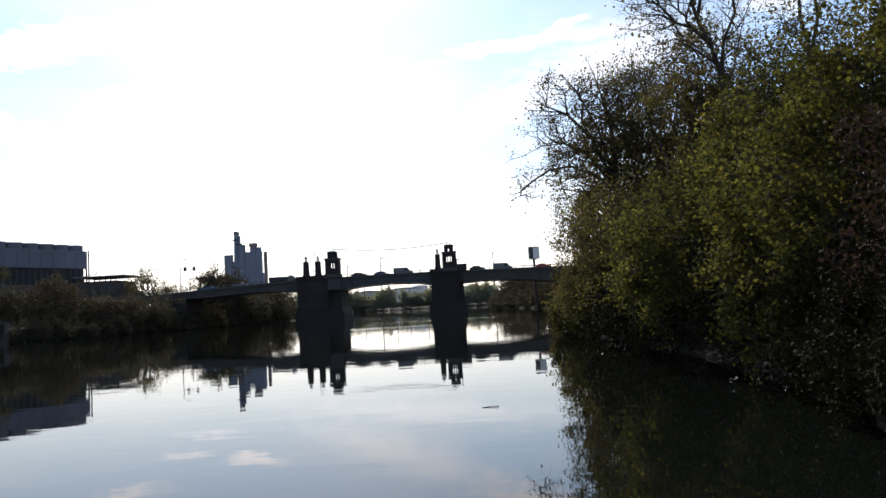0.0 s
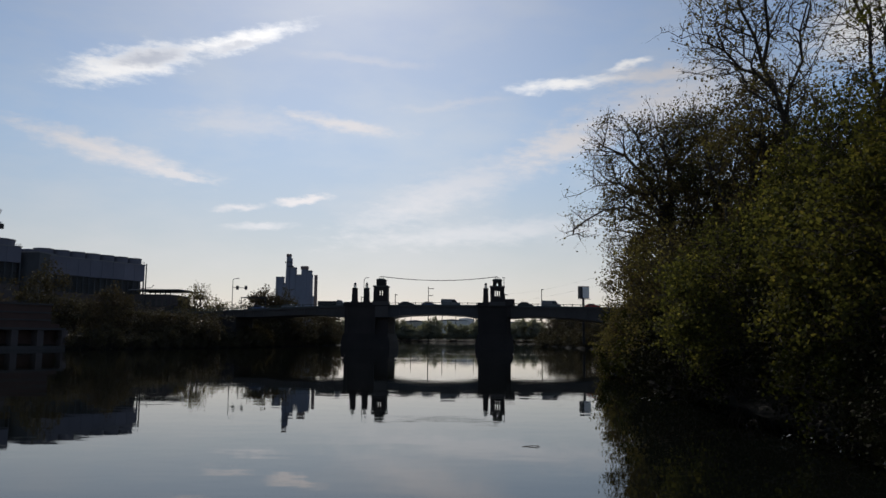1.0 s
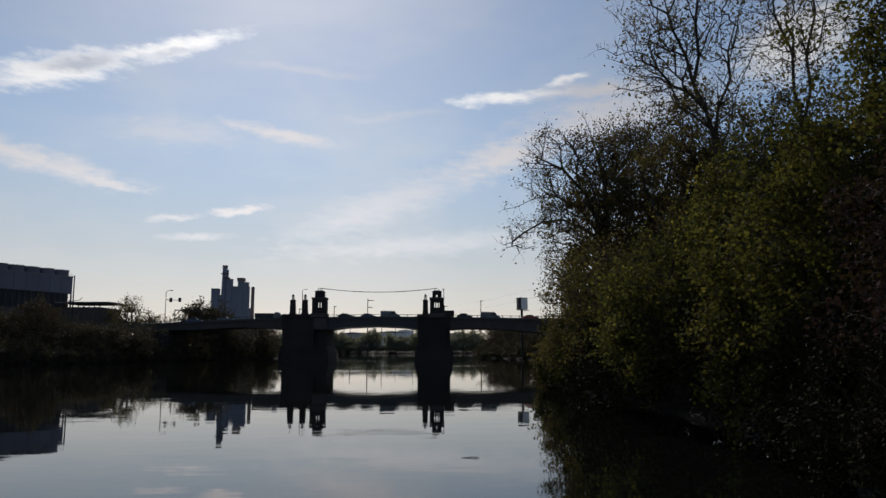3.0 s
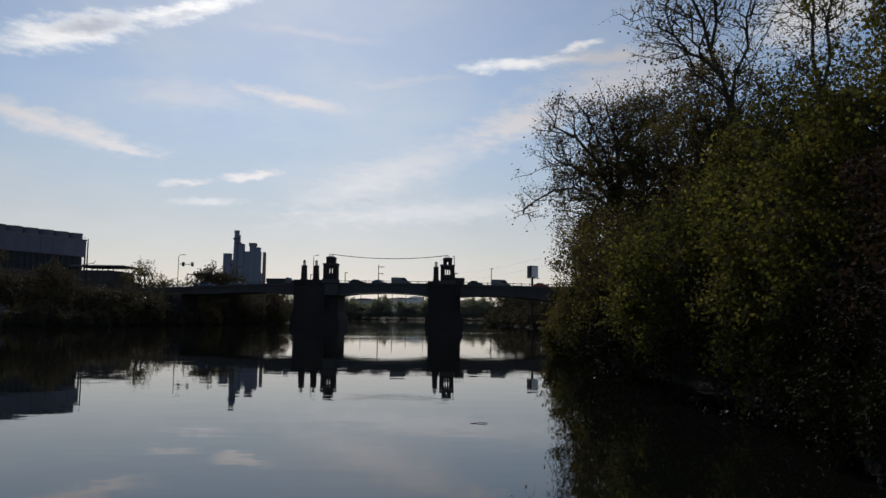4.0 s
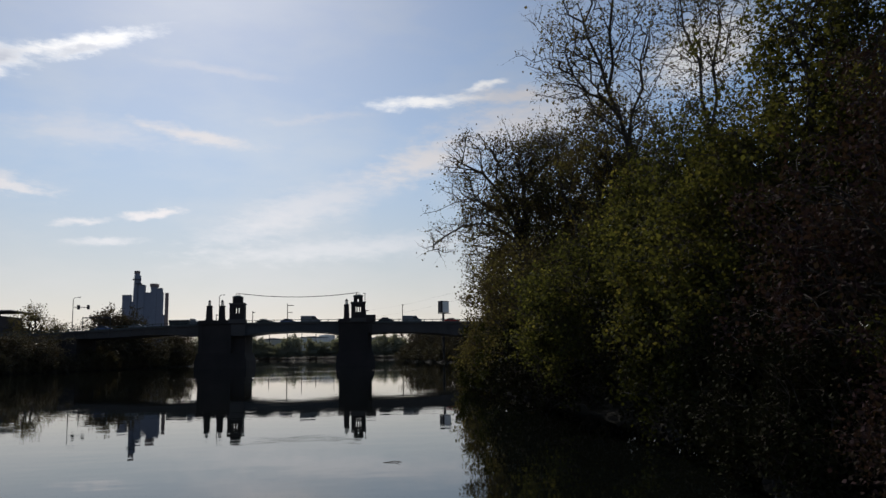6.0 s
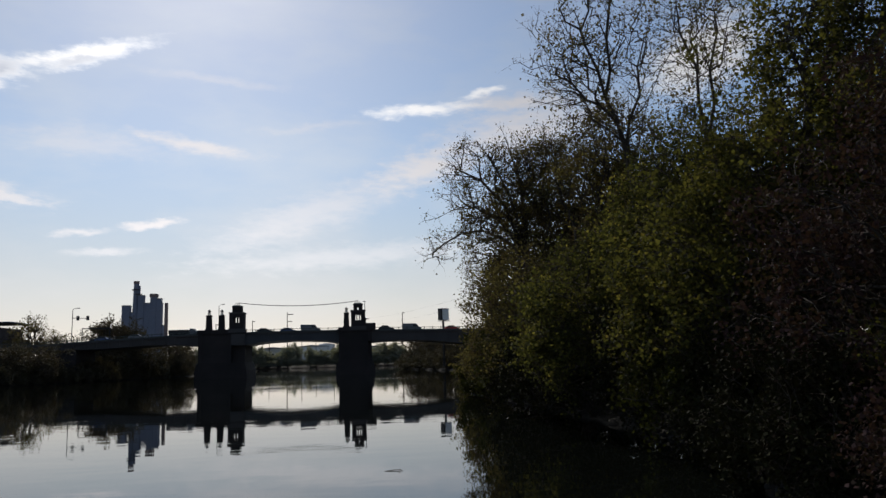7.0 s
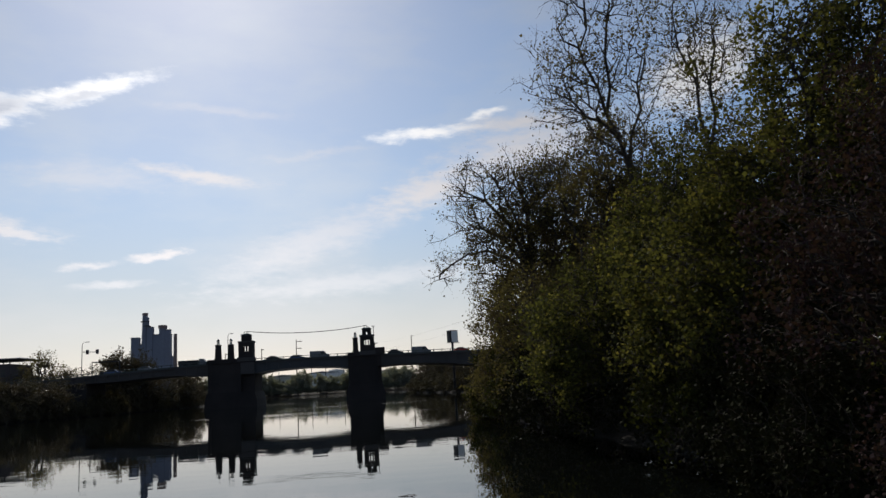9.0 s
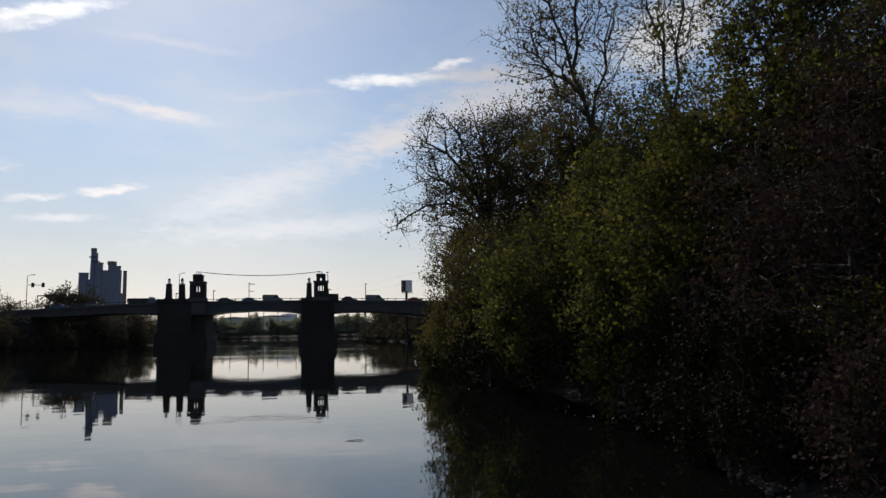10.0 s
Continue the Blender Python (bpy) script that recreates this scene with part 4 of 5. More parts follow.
def build_tree(name, seed, stems, blobs, leaf, leaf_size, label, category="tree", tip_r=0.02, twigs=3, twig_len=0.9, per_twig=8, bark=None, group="", root=(0, 0, 0), spread=0.16, thicken=0.46, clump=2.6):
    """blobs: centre, half sizes, number of branch ends, and how leafy (0 to 1)."""
    rng = np.random.default_rng(seed)
    root = np.array(root, float)
    targets = np.concatenate([in_blob(rng, int(b[6]), b) for b in blobs])
    leafy = np.concatenate([np.full(int(b[6]), b[7]) for b in blobs])
    keep = targets[:, 2] > 0.25
    targets, leafy = targets[keep], leafy[keep]
    P, par, load, tips = grow(rng, stems, targets)
    seg = np.where(par >= 0)[0]
    rad = tip_r * load ** thicken
    r0 = np.minimum(rad[par[seg]], rad[seg] * 1.5)
    thick = rad[seg] > 0.05
    rows = []
    if thick.any():
        rows.append(tubes(P[par[seg]][thick], P[seg][thick], r0[thick], rad[seg][thick], 8))
    rows.append(tubes(P[par[seg]][~thick], P[seg][~thick], r0[~thick], rad[seg][~thick], 4))
    tree = empty(name, pose(*root))
    tagged(tree, label, category, group)
    v, f = merge(rows)
    trunk = from_arrays("trunk", v - root, f, bark or M_BARK, tree)
    trunk.data.polygons.foreach_set("use_smooth", [True] * len(trunk.data.polygons))
    # twigs at the branch ends and along the thin branches
    thin = np.where(load <= 3)[0]
    near = np.array([np.argmin(((targets - P[i]) ** 2).sum(1)) for i in thin])
    src = np.repeat(thin, twigs)
    lf = np.repeat(leafy[near], twigs)
    away = P[src] - P[par[src]]
    away /= np.maximum(np.linalg.norm(away, axis=1, keepdims=True), 1e-6)
    dirn = away * 0.7 + rng.normal(size=away.shape) * 0.6 + np.array([0, 0, 0.25])
    dirn /= np.linalg.norm(dirn, axis=1, keepdims=True)
    ln = twig_len * rng.uniform(0.4, 1.3, len(src))[:, None]
    a = P[src]
    b = a + dirn * ln * 0.5
    dir2 = dirn + rng.normal(size=dirn.shape) * 0.35
    c = b + dir2 / np.linalg.norm(dir2, axis=1, keepdims=True) * ln * 0.5
    w = np.full(len(src), tip_r * 0.6)
    v, f = merge([tubes(a, b, w, w * 0.8, 3), tubes(b, c, w * 0.8, w * 0.4, 3)])
    tagged(from_arrays("brushwood", v - root, f, M_TWIG, tree), kind="stuff")
    # leaves gather in clumps, with bare hollows between them
    q = c * (2 * np.pi / clump)
    lumps = np.sin(q[:, 0] + 1.3 * np.sin(0.7 * q[:, 1] + seed)) + np.sin(0.8 * q[:, 1] + 1.2 * np.sin(0.9 * q[:, 2])) + np.sin(1.1 * q[:, 2] + 1.4 * np.sin(0.8 * q[:, 0] + 2.0))
    dense = np.clip(0.95 + 0.6 * lumps, 0.15, 2.4)
    count = rng.poisson(per_twig * lf * dense)
    i = np.repeat(np.arange(len(src)), count)
    s = rng.uniform(0.15, 1.05, len(i))[:, None]
    place = np.where(s < 0.5, a[i] + (b - a)[i] * s * 2, b[i] + (c - b)[i] * (s * 2 - 1)) + rng.normal(size=(len(i), 3)) * spread
    place = place[place[:, 2] > 0.04]
    if len(place):
        v, f = leaf_cards(rng, place, leaf_size)
        tagged(from_arrays("crown", v - root, f, leaf, tree), kind="stuff")
    return tree


def bank_top(x, y):
    return float(ground_height(np.array(x, float), np.array(y, float)))


def stem(x, y, *pts):
    """A stem from the ground at x, y through the given places, cut into short lengths."""
    z = bank_top(x, y) - 0.25
    line = [Vector((x, y, z))] + [Vector(p) for p in pts]
    out = [line[0]]
    for p, q in zip(line, line[1:]):
        k = max(1, int((q - p).length / 0.9))
        out += [p.lerp(q, i / k) for i in range(1, k + 1)]
    return [tuple(p) for p in out]


# the wooded bank: from the far end of the trees towards the viewer
BANK = "trees on the wooded bank"
ARCHES = [  # long boughs that arch from the trunk out over the river
    [(13.8, 58.5, 11.0), (12.0, 58.5, 12.4), (10.2, 58.5, 13.2), (8.6, 58.5, 13.0), (7.2, 58.5, 12.2), (6.2, 58.5, 11.4), (5.5, 58.5, 11.2)],
    [(13.8, 58.5, 11.0), (11.6, 58.4, 14.0), (9.8, 58.4, 15.0), (8.0, 58.5, 14.9), (6.6, 58.5, 14.2), (5.6, 58.5, 14.0)],
    [(13.8, 58.5, 11.0), (12.0, 58.2, 15.2), (10.2, 58.2, 17.2), (8.6, 58.3, 18.0), (7.6, 58.3, 18.8)],
    [(13.8, 58.5, 11.0), (12.6, 58.6, 16.0), (11.2, 58.6, 19.0), (10.0, 58.6, 20.6)],
    [(13.8, 58.5, 11.0), (13.6, 58.6, 16.5), (12.8, 58.6, 19.6), (12.2, 58.6, 21.4)],
]
build_tree("tree", 11, [stem(15.2, 59.5, (14.6, 59, 6), (13.8, 58.5, 11)), stem(14.2, 57, (12.6, 56.5, 4.5), (11.8, 56, 7)), stem(16.5, 57, (17, 56.5, 7), (17.2, 56.5, 12)),
                        *ARCHES],
           [(13.7, 58, 8.8, 4.0, 5, 8.0, 640, 0.9), (11.5, 57.5, 3.4, 3.0, 4.5, 3.2, 320, 1.0), (12.0, 58.5, 7.4, 2.6, 4.0, 3.6, 280, 0.9), (13.6, 58, 15.6, 4.2, 4.5, 3.6, 460, 0.55), (17.6, 57, 11, 4.2, 4.5, 8.6, 560, 0.9),
            (6.8, 58.5, 12.0, 1.6, 1.0, 1.6, 26, 0.16), (8.4, 58.5, 16.6, 1.7, 2.0, 2.4, 60, 0.2), (11.2, 58.5, 18.8, 3.2, 2.4, 1.9, 130, 0.2), (10.2, 58, 13.2, 2.2, 3, 3.2, 170, 0.4), (16, 58, 18.6, 3.6, 3.5, 2.6, 280, 0.5)],
           LEAF_OLIVE, 0.165, "broad riverside tree with sparse olive spring leaves", twigs=4, twig_len=1.0, per_twig=12, tip_r=0.020, group=BANK, root=(15.2, 59.5, 1.2), spread=0.25, thicken=0.38)
build_tree("tree", 12, [stem(16.4, 40, (15.9, 39.8, 8), (15.2, 39.5, 14.4)), [(15.2, 39.5, 14.4), (14.8, 39.5, 16), (14.2, 39.5, 17.4), (13.9, 39.6, 19), (13.2, 39.6, 20.6), (12.9, 39.8, 22.4)], [(14.8, 39.5, 16), (13.8, 39.3, 16.9), (13.0, 39.3, 17.2), (12.2, 39.3, 18.2), (11.4, 39.3, 18.6)],
                        [(14.2, 39.5, 17.4), (14.6, 39.6, 19), (14.5, 39.6, 21), (14.9, 39.7, 23.5)], [(15.2, 39.5, 14.4), (15.5, 39.4, 16.2), (16.2, 39.4, 17.6), (16.1, 39.3, 19.2), (16.6, 39.3, 20.8)]],
           [(13.0, 39.8, 20.0, 2.9, 3.4, 4.2, 330, 0.26), (11.9, 39.5, 18.6, 1.9, 2.2, 2.4, 110, 0.28), (14.4, 40, 25.5, 3.4, 3.2, 4, 220, 0.16), (16.2, 39.6, 20.5, 1.8, 2.6, 4.5, 180, 0.2), (14.8, 39.6, 15.8, 2.4, 2.4, 2.0, 110, 0.4)],
           LEAF_BROWN, 0.17, "tall nearly bare tree with budding twigs", twigs=3, twig_len=0.9, per_twig=6, tip_r=0.0145, group=BANK, root=(16.4, 40, 1.4), thicken=0.33)
build_tree("tree", 13, [stem(19.3, 36, (19.0, 36, 8), (18.4, 36.2, 14)), [(18.4, 36.2, 14), (18.1, 36.3, 16), (18.2, 36.4, 18), (17.5, 36.6, 20), (17.4, 36.6, 22)], [(18.4, 36.2, 14), (18.9, 36.2, 16), (18.8, 36.2, 17.8), (19.4, 36.2, 20)]],
           [(17.9, 36.5, 19.5, 2.2, 3, 5.5, 340, 0.3), (19.2, 36, 20, 2, 2.5, 5, 220, 0.35), (18.9, 36, 13.6, 3.2, 3, 3.8, 300, 0.85)],
           LEAF_BROWN, 0.15, "slender budding tree behind the leafy bank", twigs=3, per_twig=7, tip_r=0.0105, group=BANK, root=(19.3, 36, 1.4), thicken=0.37)
build_tree("tree", 17, [stem(19.5, 47, (19, 47, 5), (18.2, 46.8, 9)), stem(16.5, 46, (16, 46, 4.5), (15.4, 45.8, 8))],
           [(17.6, 46.5, 8.6, 4.4, 4.5, 7.6, 620, 0.95), (14.2, 46, 5.6, 3.4, 4, 5.0, 380, 0.95), (9.9, 44.5, 6.0, 2.3, 4.0, 4.2, 260, 0.9), (17.0, 46.5, 15.0, 3.8, 3.6, 4.0, 560, 0.85)],
           LEAF_OLIVE, 0.165, "brownish olive tree in the middle of the wood", twigs=4, twig_len=0.9, per_twig=10, tip_r=0.015, group=BANK, root=(19.5, 47, 1.4), spread=0.22)
build_tree("tree", 14, [stem(15.2, 32.5, (14.6, 32, 4.5), (14.0, 31.5, 8.5)), stem(14.2, 33, (12.2, 33, 3.4), (10.8, 33, 4.0))],
           [(9.6, 33.5, 4.2, 2.5, 3.8, 2.7, 420, 1.0), (12.9, 31.5, 6.6, 3.0, 4, 4, 560, 1.0), (14.6, 31, 9.8, 3.0, 3.5, 2.9, 400, 0.7)],
           LEAF_SUNNY, 0.15, "leafy yellow-green tree hanging over the water", twigs=4, twig_len=0.8, per_twig=12, tip_r=0.012, group=BANK, root=(15.2, 32.5, 1.3), spread=0.2)
build_tree("tree", 15, [stem(16.4, 23.5, (16.0, 23.2, 5), (14.9, 22.8, 9)), stem(17.2, 22.5, (17.6, 21.5, 6), (17.5, 20.8, 10)), [(14.9, 22.8, 9), (15.2, 22.6, 11.6), (14.4, 22.4, 13.2), (13.2, 22.6, 13.4), (12.2, 22.8, 12.9), (11.3, 23.0, 12.8)]],
           [(14.0, 22.8, 8.4, 3.4, 3.8, 2.6, 500, 0.95), (10.4, 23.0, 4.6, 2.2, 3.2, 2.4, 300, 0.9), (17.6, 20.6, 12.4, 3.6, 3.8, 4.6, 640, 0.95), (16.2, 23.5, 12.8, 2.8, 3.0, 3.4, 420, 0.8), (15.6, 19.0, 9.6, 2.2, 3, 2.6, 260, 0.9), (12.8, 24, 6.4, 2.8, 3.5, 3.0, 420, 0.95), (16.6, 20, 7.5, 3.2, 3, 3.4, 360, 0.9)],
           LEAF_GREEN, 0.155, "dense dull green tree leaning over the bank", twigs=4, twig_len=0.75, per_twig=9, tip_r=0.011, group=BANK, root=(16.4, 23.5, 1.3), spread=0.18)
build_tree("tree", 16, [stem(13.8, 14.4, (13.2, 14.2, 3.0), (12.5, 13.8, 5)), stem(13.4, 13.6, (11.6, 13.4, 3.2), (10.8, 13.8, 4.2))],
           [(10.6, 14.5, 4.8, 2.2, 2.4, 2.4, 420, 0.8), (12.8, 12.2, 6.0, 2.6, 2.4, 3.2, 460, 0.75), (13.4, 15.5, 8.4, 2.4, 2.4, 2.2, 260, 0.6)],
           LEAF_RED, 0.12, "small tree with dull purple-red young leaves", twigs=4, twig_len=0.6, per_twig=8, tip_r=0.008, group=BANK, root=(13.8, 14.4, 1.3), spread=0.14)


def build_shrub(seed, x, y, rx, ry, rz, z, ends, leaf, size, label, leafy=1.0, per=10, tip=0.007):
    z0 = bank_top(x + 1.0, y)
    stems = [stem(x + 1.0 + 0.25 * k, y + 0.3 * k, (x + 0.3 * k, y + 0.4 * k, z * 0.7)) for k in (-1, 0, 1)]
    return build_tree("shrub", seed, stems, [(x, y, z, rx, ry, rz, ends, leafy)], leaf, size, label, "shrub", tip_r=tip, twigs=4, twig_len=0.55, per_twig=per, spread=0.16,
                      group="shrubs along the water", root=(x + 1.0, y, z0))


# LEAF_SHADE and LEAF_DARK rows have the bank's shade in their colour
SHRUBS = [
    (11.1, 70.0, 1.7, 2.5, 2.0, 1.5, 260, LEAF_OLIVE, 0.20, "rounded olive shrub at the water's edge"),
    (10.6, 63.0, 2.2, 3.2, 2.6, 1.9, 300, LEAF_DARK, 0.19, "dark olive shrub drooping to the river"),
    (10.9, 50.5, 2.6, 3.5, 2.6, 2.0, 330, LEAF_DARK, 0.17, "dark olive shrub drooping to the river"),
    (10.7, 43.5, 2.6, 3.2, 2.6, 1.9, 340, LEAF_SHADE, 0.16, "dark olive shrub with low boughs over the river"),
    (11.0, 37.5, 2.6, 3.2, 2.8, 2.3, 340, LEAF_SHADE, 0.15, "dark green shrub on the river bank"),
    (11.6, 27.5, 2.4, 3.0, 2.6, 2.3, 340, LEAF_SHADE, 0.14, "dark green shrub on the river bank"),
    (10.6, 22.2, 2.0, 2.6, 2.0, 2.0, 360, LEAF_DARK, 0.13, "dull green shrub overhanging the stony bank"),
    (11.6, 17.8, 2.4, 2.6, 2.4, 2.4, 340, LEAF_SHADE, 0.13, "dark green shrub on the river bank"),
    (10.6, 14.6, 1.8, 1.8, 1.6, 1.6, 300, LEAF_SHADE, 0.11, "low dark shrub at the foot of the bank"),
    (10.7, 12.6, 1.5, 1.7, 1.3, 2.0, 280, LEAF_GREEN, 0.10, "green shrub on the near bank"),
    (9.1, 10.6, 1.4, 1.6, 1.2, 1.3, 300, LEAF_RED, 0.09, "purple-red shrub on the near bank"),
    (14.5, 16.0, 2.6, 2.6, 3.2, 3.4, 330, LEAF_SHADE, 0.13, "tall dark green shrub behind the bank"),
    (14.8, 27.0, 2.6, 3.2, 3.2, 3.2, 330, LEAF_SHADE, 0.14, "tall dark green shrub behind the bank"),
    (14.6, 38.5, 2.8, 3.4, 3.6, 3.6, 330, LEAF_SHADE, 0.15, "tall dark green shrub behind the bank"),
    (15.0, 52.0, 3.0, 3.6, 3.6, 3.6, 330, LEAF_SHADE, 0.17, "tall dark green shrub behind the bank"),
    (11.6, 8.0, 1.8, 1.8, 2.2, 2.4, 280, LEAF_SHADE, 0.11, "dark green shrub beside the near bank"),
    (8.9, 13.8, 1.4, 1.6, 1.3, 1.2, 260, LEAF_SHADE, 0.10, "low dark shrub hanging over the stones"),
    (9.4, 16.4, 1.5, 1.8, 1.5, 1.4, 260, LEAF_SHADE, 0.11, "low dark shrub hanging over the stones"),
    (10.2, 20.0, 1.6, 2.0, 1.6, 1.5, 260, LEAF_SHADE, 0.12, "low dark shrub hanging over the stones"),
]
for k, row in enumerate(SHRUBS):
    build_shrub(40 + k, row[0], row[1], *row[2:])


# ---- trees seen farther off: four built once, then repeated ----
def far_tree(seed, blobs, leaf, label, size=0.3, per=22, tip=0.02, category="tree"):
    return build_tree(category, seed, [[(0, 0, -0.3), (0.1, 0, 1.2), (0, 0.1, 2.6), (-0.1, 0, 4)]], blobs, leaf, size, label, category, tip_r=tip, twigs=1, twig_len=1.0, per_twig=per, spread=0.32)


FULL = far_tree(70, [(0, 0, 6.2, 3.2, 3.2, 3.4, 120, 1), (1.4, 0.4, 3.6, 2.6, 2.4, 2.6, 60, 1), (-1.6, -0.3, 3.8, 2.4, 2.4, 2.6, 60, 1)], LEAF_FAR, "full dull green tree on the far bank")
OLIVE = far_tree(71, [(0.3, 0, 5.8, 3.0, 3.2, 3.6, 170, 1), (-1.4, 0.4, 4.0, 2.4, 2.6, 3.0, 80, 1), (1.6, -0.3, 3.0, 2.2, 2.4, 2.2, 60, 1)], LEAF_FAR_OLIVE, "olive green tree on the far bank")
BARE = far_tree(72, [(0, 0, 6.2, 3.2, 3.2, 3.4, 260, 0.5), (1.4, 0.4, 4.2, 2.4, 2.4, 2.2, 80, 0.5)], LEAF_BROWN, "bare budding tree on the far bank", size=0.3, tip=0.03)
# this one's leaf colour has the haze in it
PALE = far_tree(74, [(0, 0, 6.0, 3.2, 3.2, 3.6, 110, 1), (1.6, 0.4, 3.4, 2.4, 2.4, 2.8, 50, 1), (-1.6, -0.3, 3.4, 2.4, 2.4, 2.8, 50, 1)], LEAF_HAZED, "grey-green tree on the far shore, leaves paled for haze", size=0.5, per=20)
BUSH = far_tree(73, [(0, 0, 2.0, 3.4, 2.6, 1.9, 110, 1), (2.2, 0.3, 1.4, 2.2, 2.2, 1.3, 50, 1), (-2.2, -0.2, 1.6, 2.2, 2.2, 1.5, 50, 1)], LEAF_FAR, "low dull green shrub along the far waterline", category="shrub")


def plant(src, x, y, high, wide, z=None, turn=0.0, group=""):
    """Put a repeat at x, y, of that height and crown radius."""
    z = bank_top(x, y) if z is None else z
    m = pose(x, y, z, 0, 0, turn) @ Matrix.Diagonal((wide / 3.6, wide / 3.6, high / (4.2 if src is BUSH else 9.8), 1))
    ob = copy_thing(src, m)
    if group:
        ob["group"] = group
    return ob


# woods behind the near bank, and unseen trees added round the viewer
for k, (x, y, h, w) in enumerate(((24, 20, 13, 5.5), (25, 30, 11, 5.5), (23, 46, 14, 5.5), (22, 57, 16, 5.5), (19, 66, 17, 5), (20, 12, 10.5, 5), (28, 12, 12, 6), (20, 16.5, 11.5, 4.5), (30, 38, 14, 6), (20, 26, 10.5, 5.2), (21, 37, 10, 5.2), (18.2, 17.5, 9, 4.2), (21, 78, 14, 5), (27, 92, 14, 5), (32, 130, 14, 6), (45, 175, 13, 6),
                                  # out of view: added to block sky light from behind and the right
                                  (18, 5, 12, 5), (14, -4, 15, 5.5), (12.5, 2, 14, 5.0), (16, 8, 12, 4.5), (9.5, -9, 15, 6), (12, -14, 16, 6), (20, -10, 16, 6), (10, -26, 16, 6.5), (22, -24, 17, 7), (26, 0, 16, 6))):
    plant((FULL, OLIVE)[k % 2], x, y, h, w, turn=k * 67.0, group="trees behind the wooded bank")
# the far left bank in front of the plant halls
for k, (src, x, y, h, w) in enumerate(((FULL, -106, 173, 17.5, 6.5), (OLIVE, -112, 160, 12, 5), (FULL, -101, 178, 10.5, 5.5), (OLIVE, -95, 183, 14.5, 5.5), (FULL, -89, 187, 9.5, 5.5), (OLIVE, -86, 193, 8.5, 5.5),
                                       (FULL, -83, 198, 8.5, 5), (OLIVE, -79, 203, 8.5, 5), (FULL, -80, 210, 8.5, 5), (FULL, -121, 168, 16, 6.5), (OLIVE, -132, 150, 15, 6), (FULL, -116, 186, 13, 6),
                                       (OLIVE, -107, 195, 10.5, 6), (FULL, -98, 196, 9, 6), (OLIVE, -92, 203, 8.5, 5.5), (FULL, -87, 210, 9, 5.5))):
    plant(src, x, y, h, w, turn=k * 53.0, group="trees on the far left bank")
for k in range(14):
    y = 167.6 + k * 5.2
    plant(BUSH, float(bank_x(LEFT_BANK, y)) - 1.6, y, 4.2 + 1.3 * math.sin(k * 1.9), 4.2, turn=k * 47.0 % 30 + 60, z=0.1, group="shrubs along the far waterline")
# beyond the bridge
for k, (src, x, y, h, w) in enumerate(((BARE, -103, 258, 18.5, 5.5), (BARE, -97, 262, 14, 4.5), (OLIVE, -81, 262, 19, 8), (OLIVE, -79, 258, 17.5, 7), (FULL, -73, 262, 17.5, 6), (FULL, -76, 246, 11, 6), (OLIVE, -71, 256, 12.5, 6.5), (FULL, -68, 268, 13, 6.5),
                                       (OLIVE, -66, 284, 13, 6.5), (FULL, -84, 242, 11, 6), (FULL, -66, 298, 13, 6.5), (OLIVE, -70, 318, 11, 6), (FULL, -91, 250, 11, 6))):
    plant(src, x, y, h, w, turn=k * 71.0, group="trees beyond the bridge")
for k in range(12):
    y = 226 + k * 8.0
    plant(BUSH, float(bank_x(LEFT_BANK, y)) - 1.8, y, 5.2 + 1.2 * math.sin(k * 1.9), 5.0, turn=k * 47.0 % 30 + 60, z=0.1, group="shrubs along the far waterline")
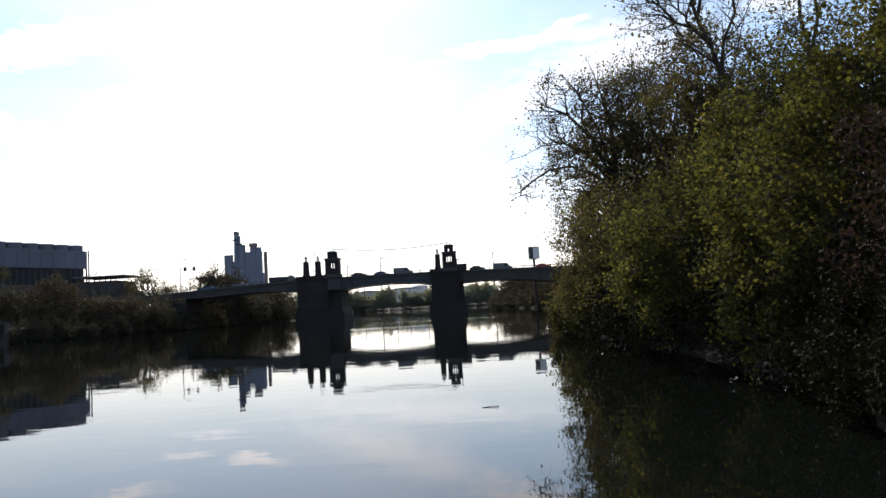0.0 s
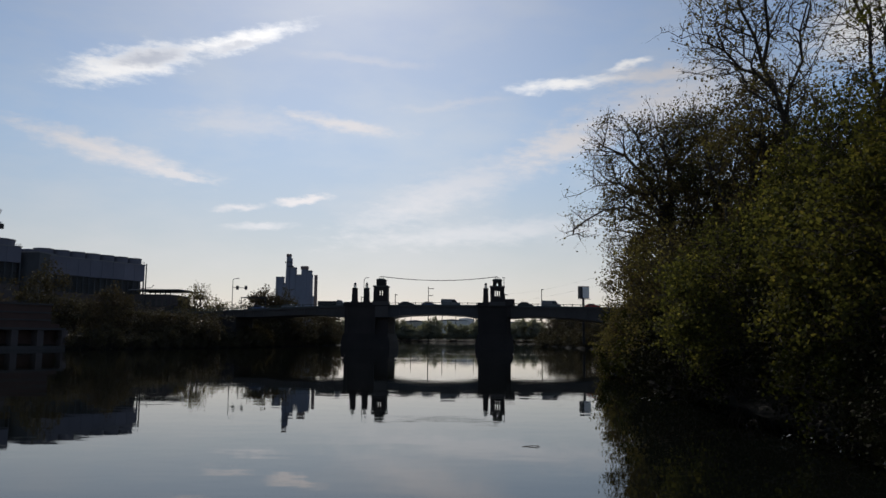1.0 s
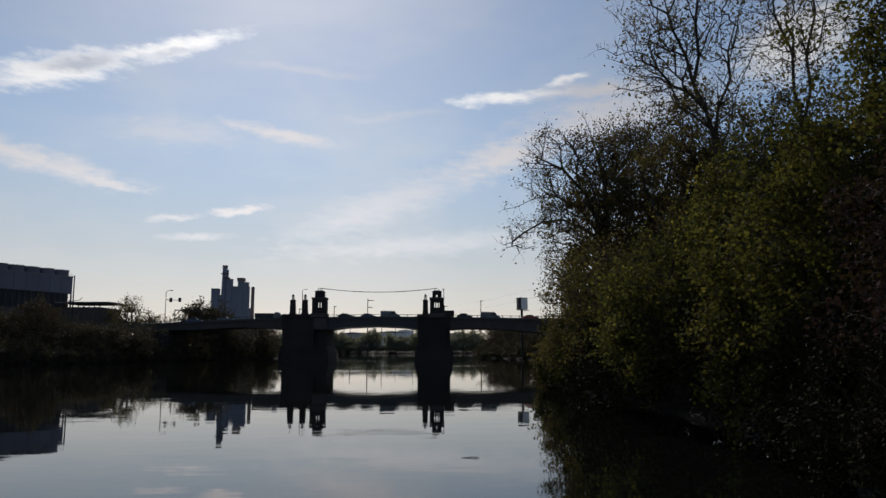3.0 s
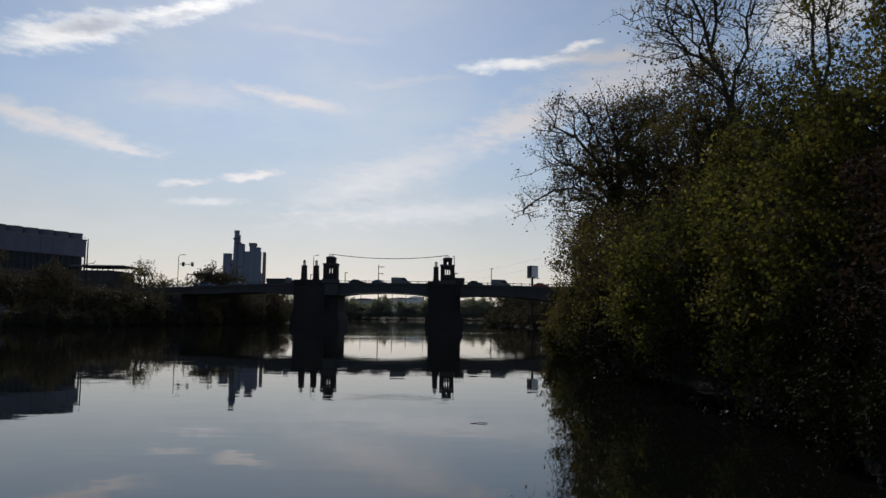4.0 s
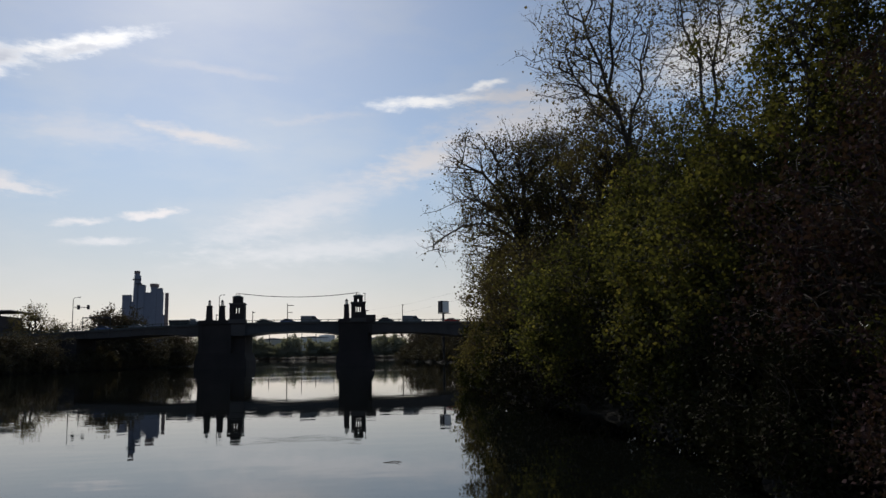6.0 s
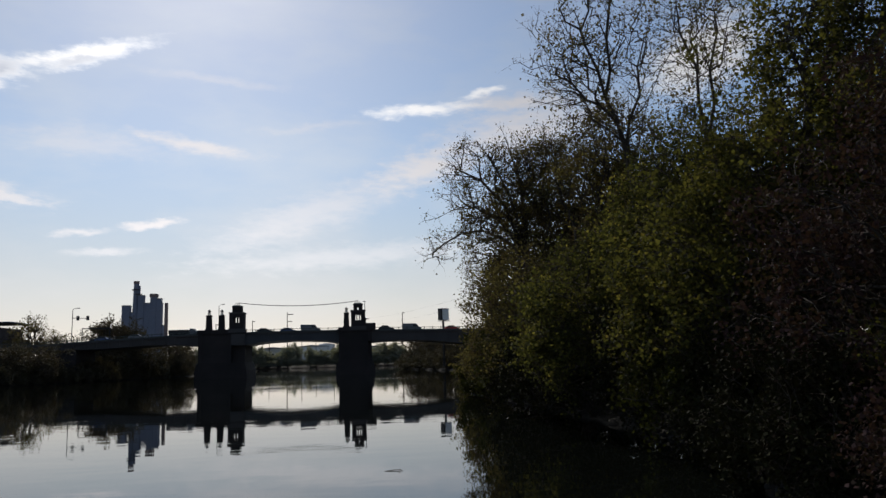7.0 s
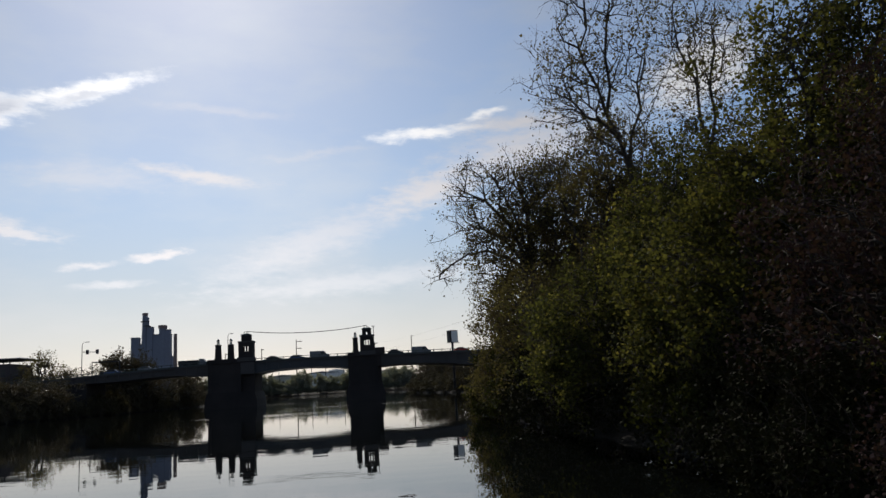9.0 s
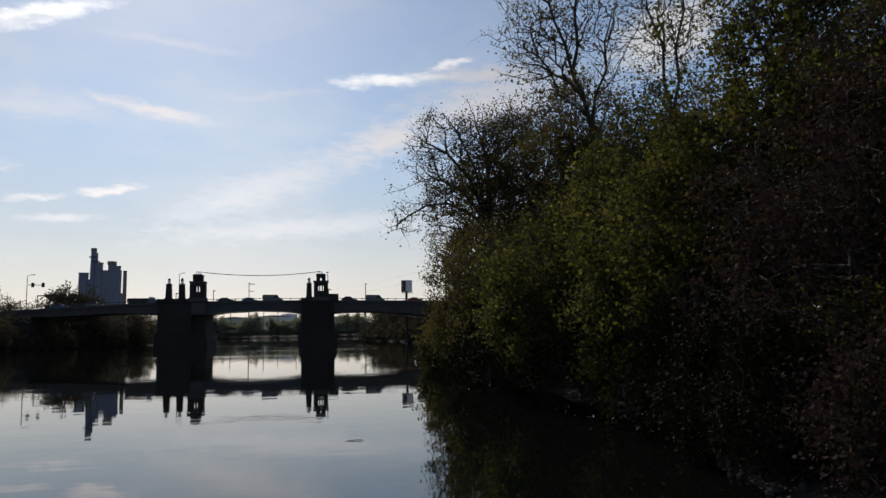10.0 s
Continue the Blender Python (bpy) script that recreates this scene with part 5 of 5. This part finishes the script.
for k, (x, y, h, w) in enumerate(((37, 256, 10, 5.5), (34, 275, 11, 6), (31, 295, 11.5, 6), (28, 318, 11.5, 6.5), (28, 340, 12, 6.5), (36, 330, 13, 7), (33, 365, 12, 7), (38, 400, 13, 7), (48, 440, 13, 8), (52, 490, 13, 8), (46, 300, 14, 7))):
    plant((FULL, OLIVE)[k % 2], x, y, h, w, turn=k * 71.0, group="trees beyond the bridge")
    plant(BUSH, float(bank_x(RIGHT_BANK, y)) + 1.5, y, 6.0, 6.5, turn=85.0, z=0.1, group="shrubs along the far waterline")
for k in range(30):
    x = -160 + k * 9.5
    plant(PALE, x + 3 * math.sin(k * 2.2), 768 + 5 * math.sin(k * 1.7), 17.5 + 4.5 * math.sin(k * 1.3), 8.5 + 1.5 * math.sin(k), turn=k * 37.0, group="trees on the far shore")
    plant(PALE, x, 762.5, 7.0, 8.0, turn=k * 13.0 % 20, group="trees on the far shore")
for src, x, y in ((FULL, 52, 330), (OLIVE, 54, 360), (BARE, -110, 262), (BUSH, 50, 240), (PALE, 70, 772)):
    src.matrix_basis = pose(x, y, bank_top(x, y)) @ Matrix.Diagonal((1.6, 1.6, 1.25, 1))


# ---- stones on the bank, and driftwood ----
def build_stones():
    rng = np.random.default_rng(5)
    bm = bmesh.new()
    for _ in range(180):
        y = rng.uniform(9, 30)
        x = float(bank_x(RIGHT_BANK, y)) + rng.uniform(-0.25, 0.9)
        s = rng.uniform(0.04, 0.15)
        made = bmesh.ops.create_icosphere(bm, subdivisions=1, radius=s)["verts"]
        for v in made:
            v.co *= rng.uniform(0.75, 1.2)
        bmesh.ops.transform(bm, matrix=pose(x, y, bank_top(x, y) + s * 0.25, *(rng.uniform(0, 360, 3))) @ Matrix.Diagonal((1.2, 0.9, 0.65, 1)), verts=made)
    ob = part("bank_stones", bm, M_ROCK)
    tagged(ob, "wet grey stones scattered along the bank", "stones", kind="stuff")


build_stones()
log = empty("driftwood", pose(1.07, 21.9, 0.0))
tagged(log, "thin wet branch floating on the river", "driftwood")
part("stick", rods(((-0.26, 0, 0.0), (0.02, 0.05, 0.02), 0.008, 0.012), ((0.02, 0.05, 0.025), (0.25, 0.0, 0.01), 0.012, 0.006), sides=6), M_WOOD, log)
part("side_twig", rods(((0.08, 0.04, 0.02), (0.2, -0.1, 0.05), 0.008, 0.004), sides=5), M_WOOD, log)
